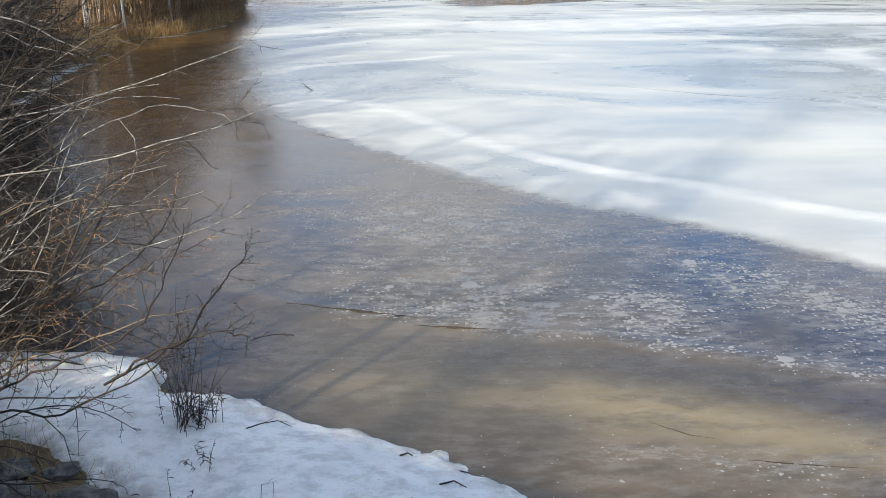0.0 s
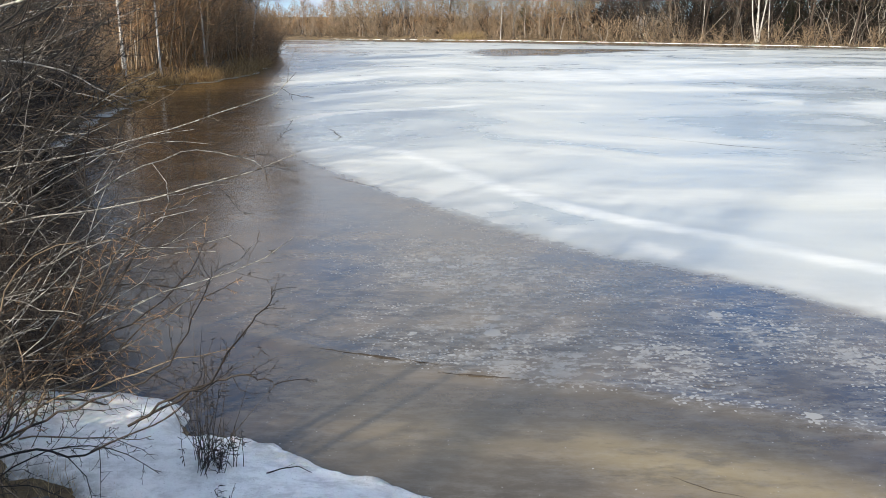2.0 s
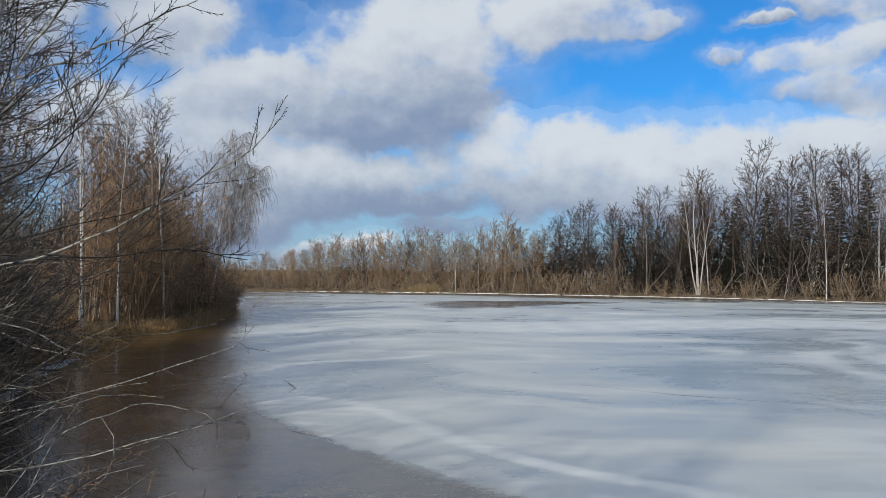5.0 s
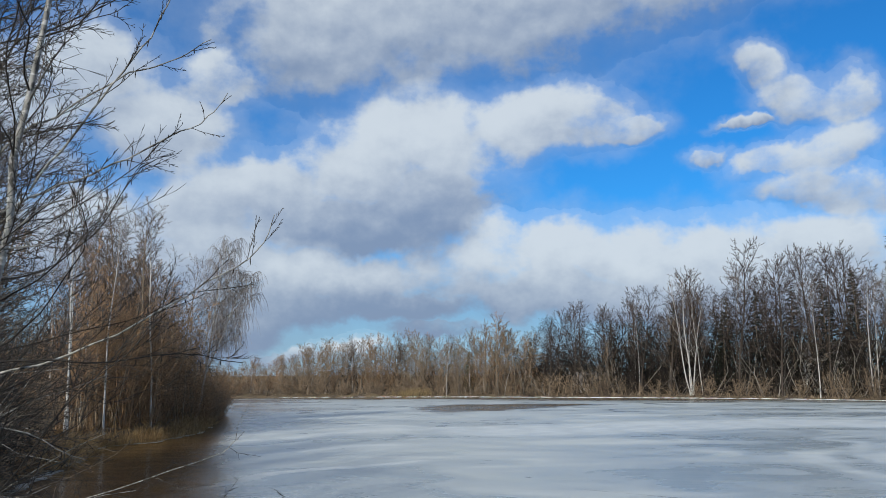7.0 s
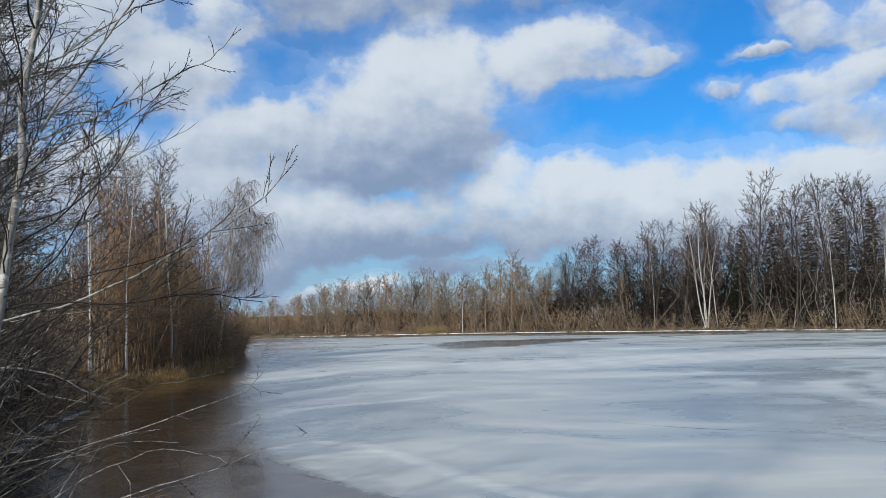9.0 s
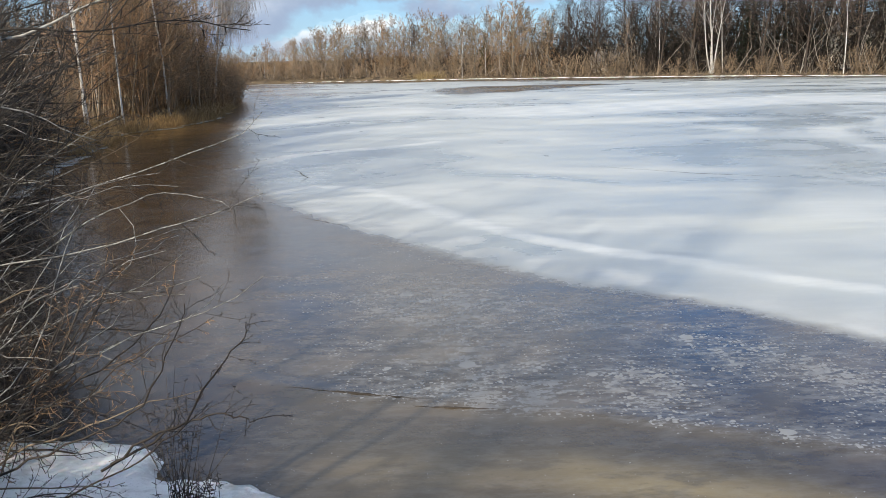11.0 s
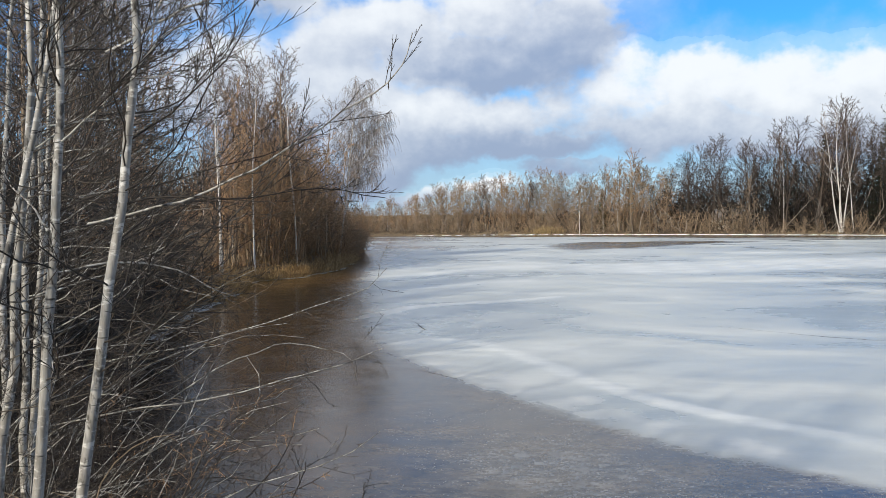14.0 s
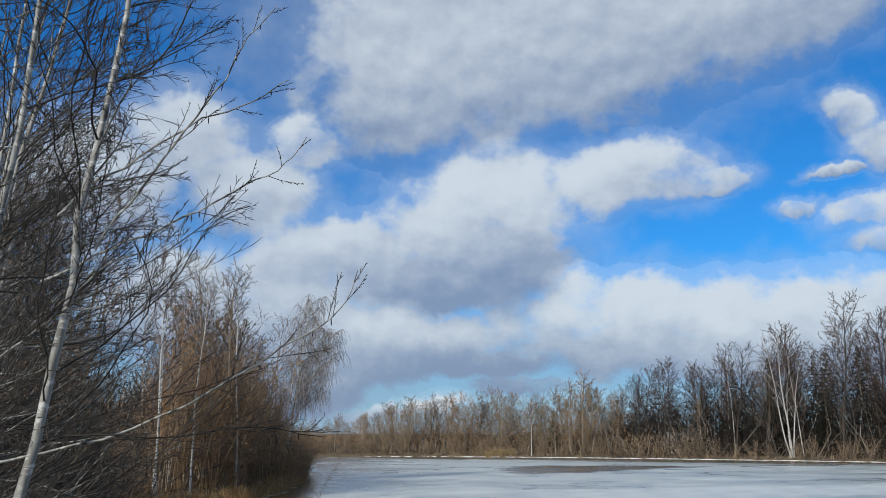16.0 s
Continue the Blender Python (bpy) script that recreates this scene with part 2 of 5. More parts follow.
def ground_build(n, s):
    p = place(n)
    a, b = n.noise(p, 0.35, 5.0), n.noise(p, 6.0, 6.0, 0.7)
    c = n.mix(n.step(a, 0.35, 0.65), (0.060, 0.042, 0.026), (0.17, 0.12, 0.062))
    c = n.mix(n.step(b, 0.45, 0.7), c, (0.055, 0.04, 0.027))
    c = n.mix(n.step(n.noise(p, 2.2, 4.0), 0.56, 0.66), c, (0.22, 0.17, 0.10))
    n.put(s["Base Color"], c)
    n.put(s["Normal"], n.bump(b, 0.8, 0.08))


def snow_build(n, s):
    p = place(n)
    a, b = n.noise(p, 1.1, 4.0), n.noise(p, 26.0, 5.0, 0.7)
    c = n.mix(n.step(a, 0.35, 0.7), (0.86, 0.86, 0.84), (0.74, 0.75, 0.75))
    c = n.mix(n.math("MULTIPLY", n.step(b, 0.58, 0.75), n.step(n.noise(p, 2.4, 3.0), 0.45, 0.65)), c, (0.34, 0.35, 0.36))
    c = n.mix(n.math("MULTIPLY", n.step(n.noise(n.scaled(p, 1, 1.6, 1), 4.5, 6.0, 0.68), 0.42, 0.66), 0.7), c, (0.48, 0.48, 0.47))
    c = n.mix(n.math("MULTIPLY", n.attr("rim"), n.step(n.noise(p, 7.0, 5.0, 0.65), 0.30, 0.62)), c, (0.30, 0.29, 0.27))
    c = n.mix(n.step(n.noise(p, 75.0, 2.0), 0.70, 0.73), c, (0.16, 0.14, 0.12))
    n.put(s["Base Color"], c)
    n.put(s["Normal"], n.bump(n.math("ADD", n.math("MULTIPLY", b, 0.3), n.noise(p, 3.5, 4.0)), 0.6, 0.06))
    n.put(s["Subsurface Weight"], 0.15)
    n.put(s["Subsurface Scale"], 0.02)


def ice_build(n, s):
    p = place(n)
    sd_, ridge, silt, fleck, water, shore = (n.attr(k) for k in ("white_sd", "ridge", "silt", "fleck", "water", "shore"))
    clear, soft, calm = n.attr("clear"), n.attr("soft"), n.attr("calm")
    ragged = n.math("ADD", sd_, n.math("MULTIPLY", n.math("SUBTRACT", n.noise(p, 1.6, 6.0, 0.65), 0.5), 0.75))
    white = n.math("MULTIPLY", n.step(ragged, n.math("MULTIPLY", soft, -0.7), n.math("ADD", 0.10, n.math("MULTIPLY", soft, 1.4))), n.step(ragged, -0.1, 2.6, 0.76, 1.0))
    # wind-drawn streaks over the white ice, long across the river
    bent = n.vec("ADD", p, n.vec("SCALE", n.vec("SUBTRACT", n.noise(p, 0.06, 2.0, out=1), (0.5, 0.5, 0.5)), 9.0))
    streak = n.noise(n.scaled(bent, 0.055, 0.26, 1), 1.0, 4.0, 0.5)
    broad = n.noise(n.scaled(bent, 0.03, 0.075, 1), 1.0, 2.0)
    grain = n.noise(n.scaled(bent, 0.45, 1.7, 1), 1.0, 8.0, 0.66)
    frost = n.math("ADD", n.math("MULTIPLY", n.step(streak, 0.36, 0.70), 0.45), n.math("MULTIPLY", n.step(broad, 0.36, 0.62), 0.45))
    frost = n.math("ADD", frost, n.math("MULTIPLY", n.math("SUBTRACT", grain, 0.5), 0.75), clamp=True)
    frost = n.math("MULTIPLY", frost, n.math("SUBTRACT", 1.0, n.math("MULTIPLY", calm, 0.75)))
    worn = n.noise(n.scaled(p, 1.0, 1.6, 1), 1.4, 6.0, 0.65)
    ridge = n.math("MULTIPLY", ridge, n.step(n.math("ADD", n.math("MULTIPLY", worn, 0.9), ridge), 0.5, 1.25))
    frost = n.math("MAXIMUM", frost, ridge, clamp=True)
    wc = n.mix(frost, (0.265, 0.30, 0.31), (0.55, 0.565, 0.545))
    wc = n.mix(n.math("MULTIPLY", n.step(n.noise(p, 0.17, 3.0), 0.5, 0.72), 0.35), wc, (0.46, 0.47, 0.41))
    wc = n.mix(n.math("MULTIPLY", ridge, n.step(grain, 0.3, 0.65, 0.2, 0.6)), wc, (0.73, 0.74, 0.725))
    # wet ice: brown water lying on grey ice, with frozen bubbles
    cloudy = n.noise(n.scaled(p, 0.5, 1.1, 1), 0.8, 5.0, 0.6)
    dc = n.mix(n.step(cloudy, 0.35, 0.7), (0.052, 0.039, 0.024), (0.122, 0.095, 0.064))
    dc = n.mix(n.math("MULTIPLY", shore, 0.9), dc, (0.085, 0.046, 0.014))
    # clear wet patches, plus the bank shade painted along the near left
    dc = n.mix(clear, dc, (0.034, 0.029, 0.023))
    dc = n.mix(n.math("MULTIPLY", silt, n.step(cloudy, 0.2, 0.7, 0.55, 1.0)), dc, (0.215, 0.17, 0.09))
    stain = n.step(n.noise(n.scaled(p, 0.8, 1.9, 1), 1.5, 7.0, 0.66), 0.48, 0.66)
    dc = n.mix(n.math("MULTIPLY", stain, 0.5), dc, (0.036, 0.029, 0.021))
    dc = n.mix(n.math("MULTIPLY", n.step(n.noise(n.scaled(p, 3.0, 7.0, 1), 2.2, 6.0, 0.7), 0.55, 0.72), 0.4), dc, (0.028, 0.024, 0.019))
    vor = n.add("ShaderNodeTexVoronoi")
    n.put(vor.inputs["Vector"], n.vec("ADD", n.scaled(p, 1, 1.15, 1), n.vec("SCALE", n.noise(p, 9.0, 2.0, out=1), 0.09)))
    vor.inputs["Scale"].default_value = 15.0
    size = n.add("ShaderNodeSeparateColor")
    n.put(size.inputs[0], vor.outputs["Color"])
    clump = n.step(n.noise(n.scaled(p, 0.8, 1.5, 1), 1.1, 5.0, 0.65), 0.34, 0.6, 0.45, 1.0)
    fleck = n.math("MULTIPLY", fleck, clump)
    cut = n.math("MULTIPLY", n.math("MULTIPLY", size.outputs[0], fleck), n.noise(p, 1.3, 3.0))
    blob = n.step(n.math("SUBTRACT", n.math("MULTIPLY", cut, 1.5), vor.outputs["Distance"]), 0.0, 0.06)
    vor2 = n.add("ShaderNodeTexVoronoi")
    n.put(vor2.inputs["Vector"], n.vec("ADD", p, n.vec("SCALE", n.noise(p, 4.0, 2.0, out=1), 0.22)))
    vor2.inputs["Scale"].default_value = 2.3
    size2 = n.add("ShaderNodeSeparateColor")
    n.put(size2.inputs[0], vor2.outputs["Color"])
    blob2 = n.step(n.math("SUBTRACT", n.math("MULTIPLY", n.math("SUBTRACT", size2.outputs[1], 0.42), n.math("MULTIPLY", fleck, 0.72)), vor2.outputs["Distance"]), 0.0, 0.05)
    film = n.math("MULTIPLY", n.math("MULTIPLY", fleck, n.step(n.noise(n.scaled(p, 3.0, 7.0, 1), 1.0, 6.0, 0.75), 0.40, 0.66)), 0.75)
    flecks = n.math("MAXIMUM", n.math("MAXIMUM", n.math("MULTIPLY", blob, 0.85), n.math("MULTIPLY", blob2, 0.9)), film)
    dc = n.mix(n.math("MULTIPLY", flecks, 0.6), dc, (0.40, 0.41, 0.415))
    col = n.mix(white, dc, wc)
    col = n.mix(water, col, (0.022, 0.017, 0.012))
    n.put(s["Base Color"], col)
    r = n.math("ADD", n.step(cloudy, 0.3, 0.7, 0.12, 0.24), n.math("MULTIPLY", shore, 0.06))
    r = n.math("MULTIPLY", r, n.math("SUBTRACT", 1.0, n.math("MULTIPLY", n.math("MAXIMUM", clear, shore), 0.25)))
    r = n.math("ADD", r, n.math("MULTIPLY", flecks, 0.3))
    r = n.math("ADD", n.math("MULTIPLY", r, n.math("SUBTRACT", 1.0, white)), n.math("MULTIPLY", white, n.step(frost, 0.0, 1.0, 0.26, 0.6)))
    n.put(s["Roughness"], n.math("MULTIPLY", r, n.math("SUBTRACT", 1.0, n.math("MULTIPLY", water, 0.75))))
    n.put(s["IOR"], 1.5)
    h = n.math("ADD", n.math("MULTIPLY", n.noise(n.scaled(p, 1, 1.6, 1), 2.2, 5.0), 0.5), n.math("ADD", n.math("MULTIPLY", flecks, 0.12), n.math("MULTIPLY", n.math("MULTIPLY", grain, white), 0.4)))
    n.put(s["Normal"], n.bump(h, n.step(white, 0.0, 1.0, 0.10, 0.13), 0.10))


def stone_build(n, s):
    p = local(n)
    b = n.noise(p, 9.0, 6.0, 0.7)
    n.put(s["Base Color"], n.mix(n.step(b, 0.35, 0.7), (0.035, 0.034, 0.033), (0.15, 0.145, 0.135)))
    n.put(s["Normal"], n.bump(b, 0.9, 0.03))


def plaster_build(n, s):
    n.put(s["Base Color"], n.mix(n.noise(local(n), 1.5, 4.0), (0.72, 0.70, 0.66), (0.55, 0.53, 0.48)))


def roof_build(n, s):
    n.put(s["Base Color"], n.mix(n.noise(local(n), 2.0, 4.0), (0.20, 0.19, 0.185), (0.33, 0.31, 0.30)))


def pane_build(n, s):
    n.put(s["Base Color"], (0.03, 0.035, 0.04, 1))


M_GROUND, M_SNOW, M_ICE = material("bank soil and litter", ground_build, 0.95), material("old snow", snow_build, 0.6), material("river ice", ice_build, 0.4)
M_STONE, M_PLASTER, M_ROOF, M_PANE = material("dark stone", stone_build, 0.6), material("pale plaster", plaster_build), material("grey roof", roof_build), material("window pane", pane_build, 0.1)

# ---- the river, its banks and the snow ----
RIVER = [(110, -5), (60, -3), (20, 1.5), (6, 3.2), (2.4, 4.3), (0.6, 5.3), (-1, 6.3), (-2.6, 7.2), (-3.1, 8.0), (-5.5, 8.8), (-8, 13), (-13, 24), (-16.0, 36),
         (-17.2, 43), (-19.0, 50), (-17.0, 55), (-16.3, 62), (-17, 68), (-20, 86), (-24, 110), (-31, 140), (-42, 172), (-30, 177), (-10, 176), (10, 172), (28, 164), (48, 153), (62, 144), (72, 132), (90, 110), (112, 60)]
WHITE = [(-5.4, 25), (-4.4, 23.3), (-3.6, 22.1), (-2.3, 20.0), (-0.9, 18.1), (0.4, 16.3), (1.4, 15.1), (2.2, 14.2), (3.2, 13.5), (3.9, 13.0), (4.7, 12.3), (5.3, 11.6), (6.1, 10.6), (9, 8), (20, 4), (112, 0),
         (112, 118), (76, 126), (44, 140), (4.5, 160), (-33, 170), (-28, 128), (-21.5, 104), (-16.2, 76), (-12.7, 55.3), (-10.5, 44.8), (-8.4, 36), (-7.2, 29.8), (-6.2, 26.9)]
SNOW = [(-5.2, 8.6), (-4.77, 8.3), (-3.86, 8.33), (-2.94, 8.2), (-2.66, 7.5), (-2.24, 7.5), (-1.92, 7.32), (-1.39, 7.1), (-0.94, 6.86), (-0.4, 6.6), (0.1, 6.33), (0.33, 6.1), (0.55, 5.9), (0.84, 5.65), (1.17, 5.3), (2.2, 4.6), (1, 3.2), (-1.2, 3.6), (-2.0, 4.9), (-2.5, 5.6), (-3.4, 6.2), (-5.2, 7)]


def segment_distance(x, y, line, closed=False):
    best = np.full(x.shape, 1e9)
    for (ax, ay), (bx, by) in zip(line, line[1:] + (line[:1] if closed else [])):
        dx, dy = bx - ax, by - ay
        t = np.clip(((x - ax) * dx + (y - ay) * dy) / (dx * dx + dy * dy), 0, 1)
        best = np.minimum(best, np.hypot(x - ax - t * dx, y - ay - t * dy))
    return best


def inside_distance(x, y, poly):
    """Distance to the outline, positive inside."""
    inside = np.zeros(x.shape, bool)
    for (ax, ay), (bx, by) in zip(poly, poly[1:] + poly[:1]):
        if ay != by:
            inside ^= ((ay > y) != (by > y)) & (x < (bx - ax) * (y - ay) / (by - ay) + ax)
    return np.where(inside, 1, -1) * segment_distance(x, y, poly, True)


def smooth(v, lo, hi):
    t = np.clip((v - lo) / (hi - lo), 0, 1)
    return t * t * (3 - 2 * t)


def wobble(x, y, size, seed=0.0):
    """A cheap smooth noise of about -1 to 1."""
    a, b = x / size, y / size
    return (np.sin(a * 2.1 + seed + 1.3 * np.sin(b * 1.7 + seed)) + np.sin(b * 2.7 - seed * 2 + 1.1 * np.sin(a * 1.9)) + np.sin((a + b) * 4.3 + seed) * 0.5) / 2.5


def shore_wave(x, y):
    return (0.38 * wobble(x, y, 2.4, 1.0) + 0.2 * wobble(x, y, 0.9, 2.0)) * smooth(y, 30, 40)


def ground_height(x, y):
    d = shore_wave(x, y) - inside_distance(x, y, RIVER)
    near = smooth(-y, -14, -5) * smooth(25 - np.abs(x), 0, 10)
    low = -0.7 + 0.78 * smooth(d, -1.6, 0.25) + np.clip(d, 0, 60) * 0.035 + (0.22 + 0.5 * smooth(y, 34, 46) * smooth(-x, 4, 10)) * smooth(d, 0.2, 2.0)
    bank = -0.7 + 0.75 * smooth(d, -1.6, 0.25) + np.clip((d - 2.7) * 0.45, 0, 1.5)
    far = smooth(d, 60, 900) * 4.0
    return low * (1 - near) + bank * near + far + 0.06 * wobble(x, y, 1.4) * smooth(d, -0.2, 1.5)


def grid_mesh(name, xs, ys, z, faces_where=None):
    """A sheet over the crossing lines xs and ys."""
    X, Y = np.meshgrid(xs, ys)
    Z = z(X, Y)
    verts = np.stack([X, Y, Z], -1).reshape(-1, 3)
    nx, ny = len(xs), len(ys)
    i = (np.arange(ny - 1)[:, None] * nx + np.arange(nx - 1)[None]).ravel()
    quads = np.stack([i, i + 1, i + 1 + nx, i + nx], -1)
    if faces_where is not None:
        keep = faces_where(X, Y).ravel()
        quads = quads[keep[quads].any(1)]
    me = bpy.data.meshes.new(name)
    me.from_pydata(verts.tolist(), [], quads.tolist())
    me.shade_smooth()
    return me, X.ravel(), Y.ravel()


def lines(*parts):
    return np.unique(np.round(np.concatenate([np.arange(a, b, s) for a, b, s in parts]), 4))


me, _, _ = grid_mesh("ground", lines((-2600, -200, 200), (-200, -30, 8), (-30, -8, 0.5), (-8, 8, 0.16), (8, 130, 3), (130, 2601, 190)),
                     lines((-2600, -100, 200), (-100, -6, 5), (-6, 10, 0.16), (10, 90, 0.7), (90, 200, 3), (200, 2601, 200)), ground_height)
ground = tagged(new("ground", me), "brown leaf litter and dry grass on the river banks", "ground", kind="structure")
me.materials.append(M_GROUND)

RIDGES = [([(-4.6, 25.4), (-3.7, 26.5), (-2.2, 25.9), (-1.1, 24.1), (0.2, 21.6), (1.3, 19.2), (2.4, 17.7), (3.4, 16.6), (4.1, 16.0), (5.2, 15.2), (6.3, 13.9), (7.4, 13.1)], 0.46, 0.85),
          ([(-7.4, 31.9), (-6.5, 33.9), (-5.9, 35.8), (-4.1, 37.3), (-2.1, 38.1), (0.6, 40.4)], 0.55, 0.9), ([(-8.5, 44.6), (-6.3, 46.5), (-4.0, 48.9), (-1.3, 50.3)], 1.1, 0.7), ([(-11.4, 58.0), (-9.1, 68.0), (-3.8, 72.5), (0.1, 69.3)], 2.0, 0.7),
          ([(-11.5, 52.5), (-7.8, 56.8), (-2.9, 64.2), (5.9, 67.2), (20, 70)], 2.2, 0.8),
          ([(3, 21), (7, 25), (12, 27)], 1.1, 0.35), ([(8, 62), (31, 70), (60, 60), (100, 46)], 8.0, 0.85), ([(14, 48), (20, 40), (28, 33)], 2.0, 0.5), ([(-6, 27), (-5.9, 30), (-5.4, 33)], 0.3, 0.4), ([(20.2, 85.3), (23.6, 86)], 0.8, 1.2), ([(-0.2, 97.2), (1.6, 97.8)], 0.5, 1.2), ([(35, 74), (41, 72)], 0.9, 1.1)]
TONGUE = [(-5.1, 32.6), (-3.9, 35.0), (-1.8, 36.3), (0.2, 37.6)]
SILT = [(-1.2, 7.7), (0.1, 7.45), (1.2, 7.3), (1.7, 7.1), (2.5, 6.9), (3.4, 6.5), (5, 5.9), (9, 4.6)]
CRACK = [(-2.6, 10.1), (-1.8, 9.7), (-0.9, 9.4), (-0.4, 9.3), (0.7, 8.9), (1.8, 8.7), (2.6, 8.4), (4.5, 7.7), (9, 6.6)]
OPEN = [(0.4, 103), (3.5, 93), (11, 98), (17.5, 106), (30, 120), (22, 126), (6, 125), (1.5, 114)]
xs = lines((-64, -20, 1.5), (-20, -9, 0.5), (-9, 13, 0.14), (13, 30, 0.6), (30, 113, 2.0))
ys = lines((-6, 3, 0.7), (3, 46, 0.14), (46, 182, 0.9))


def ice_height(x, y):
    z = 0.025 * smooth(inside_distance(x, y, WHITE), -0.05, 0.5)
    for line, width, much in RIDGES[:5]:
        z += 0.03 * much * np.exp(-(segment_distance(x, y, line) / width) ** 2)
    return z + 0.012 * smooth(-np.abs(segment_distance(x, y, CRACK) - 0.05), -0.2, 0.0)


me, X, Y = grid_mesh("river_ice", xs, ys, ice_height, lambda x, y: inside_distance(x, y, RIVER) > -3)
ridge = np.zeros(X.shape)
for line, width, much in RIDGES:
    d = segment_distance(X, Y, line)
    ridge = np.maximum(ridge, much * np.exp(-(d / width) ** 4) * (0.8 + 0.2 * wobble(X, Y, 1.2, 2.0)))
crack_side = np.interp(X, [c[0] for c in CRACK], [c[1] for c in CRACK]) + 0.16 * wobble(X, Y, 0.5, 0.4) + 0.1 * wobble(X, Y, 0.17, 1.4)
white_sd = inside_distance(X, Y, WHITE)
river_in = inside_distance(X, Y, RIVER) - shore_wave(X, Y)
lip = smooth(white_sd, 0.0, 0.4) * smooth(2.3 - white_sd, 0, 1.2) * smooth(27 - Y, 0, 2) * smooth(X, -5, -3)
ridge = np.maximum(ridge, lip * (0.42 + 0.34 * wobble(X - 0.6 * Y, Y, 0.8, 1.7)))
calm = np.maximum(np.exp(-(segment_distance(X, Y, TONGUE) / (0.9 + 0.03 * Y)) ** 2), 0.5 * np.exp(-((X - 13) / 5) ** 2 - ((Y - 36) / 7) ** 2))
far_off = smooth(Y, 55, 110)
white_sd = white_sd * (1 - far_off) + far_off * (white_sd / 9.0 + 0.75 * wobble(X, Y * 2.2, 17.0, 0.3) + 0.3 * wobble(X, Y * 3, 6.0, 1.3))
white_sd = np.maximum(white_sd, np.where((X > -30) & (Y > 100), 1.4 - 1.6 * river_in, -3))
white_sd = np.maximum(white_sd, np.where((X < -9) & (Y > 26) & (Y < 80), 0.55 - 1.6 * np.abs(river_in - 0.35) + 0.3 * wobble(X, Y, 1.1, 0.9), -3))
fleck = smooth(Y - crack_side, -0.35, 0.3) * (0.55 + 0.45 * smooth(-white_sd, 0.2, 1.6)) * smooth(X + 0.12 * (Y - 9), -4.0, 0.6) * smooth(20 - Y, 0, 5)
fleck = np.maximum(fleck * np.clip(0.8 + 0.5 * wobble(X, Y, 1.6, 1.0), 0, 1), np.maximum(0.3 * smooth(7.0 - Y, 0, 0.8), 0.2 * smooth(9.5 - Y, 0, 0.5)))
fleck = np.maximum(fleck, 0.34 * smooth(X, -5.2, -3.0) * smooth(Y - crack_side, 0, 0.6) * smooth(16 - Y, 0, 4))
fleck = np.maximum(fleck, 0.62 * np.exp(-(segment_distance(X, Y, [(1.5, 6.35), (2.4, 6.15), (3.8, 5.9), (5.0, 5.5)]) / 0.3) ** 2))
fleck = np.maximum(fleck, 0.9 * np.exp(-(segment_distance(X, Y, CRACK) / 0.22) ** 2) * smooth(X, -2.2, -0.8))
# silt tint, much weaker to the left of x 0.8
silt = np.exp(-(segment_distance(X, Y, SILT) / 0.42) ** 2) * (0.3 * smooth(X, -1.6, -0.4) + 0.7 * smooth(X + 0.15 * wobble(X, Y, 0.5), 0.8, 1.6))
clear = np.maximum(np.exp(-((X - 3.6) / 1.7) ** 2 - ((Y - 10.2) / 1.2) ** 2), np.exp(-((X - 5.6) / 1.2) ** 2 - ((Y - 8.4) / 1.0) ** 2)) * 0.9
clear = np.maximum(clear, 0.85 * np.exp(-(segment_distance(X, Y, [(-2.4, 8.3), (-0.6, 8.2), (1.3, 7.9), (3.0, 7.5)]) / 0.65) ** 2))
# darker patch next to the weak end of the silt tint
clear = np.maximum(clear, 0.8 * np.exp(-(segment_distance(X, Y, [(-0.3, 7.0), (0.5, 6.85), (1.0, 6.7)]) / 0.35) ** 2))
clear = np.maximum(clear, 0.6 * np.exp(-((X - 0.4) / 1.6) ** 2 - ((Y - 9.9) / 0.7) ** 2))
clear = np.maximum(clear, 0.75 * np.exp(-(segment_distance(X, Y, [(-2.0, 7.6), (-0.8, 7.1), (0.6, 6.3)]) / 0.35) ** 2))
# belt along the near left bank: shade and tree reflection painted as dark colour
clear = np.maximum(clear, 0.85 * smooth(5.0 - river_in, 0, 4) * smooth(38 - Y, 0, 8) * smooth(-X, 2.5, 4.5))
shore = np.maximum(smooth(-X - 1.3 - 0.13 * (Y - 9), 0, 2.8) * smooth(Y, 7, 9), 0)
for key, value in (("white_sd", np.clip(white_sd, -3, 3)), ("ridge", ridge), ("silt", silt), ("fleck", fleck), ("water", 0.75 * smooth(inside_distance(X, Y, OPEN) + 1.2 * wobble(X, Y, 3.0, 0.5), -1.0, 3.0)), ("shore", shore), ("clear", clear), ("calm", calm), ("soft", np.maximum(np.maximum(smooth(-X, 3.2, 6.0), 0.22), smooth(Y, 50, 90)) * smooth(river_in, 0.5, 3.0))):
    a = me.attributes.new(key, "FLOAT", "POINT")
    a.data.foreach_set("value", value.astype(np.float32))
me.materials.append(M_ICE)
tagged(new("river_ice", me), "thawing river ice, white and streaked beyond a brown wet margin", "river ice", kind="structure")


def snow_height(x, y):
    d = inside_distance(x, y, SNOW) + 0.09 * wobble(x, y, 0.33, 0.7) + 0.05 * wobble(x, y, 0.12, 2.2)
    return np.maximum(ground_height(x, y), 0) * smooth(d, -0.3, 0.0) - 0.12 + 0.20 * smooth(d, -0.12, 0.25) + 0.05 * smooth(d, 0.1, 0.9) * (1 + wobble(x, y, 0.8, 3.0))


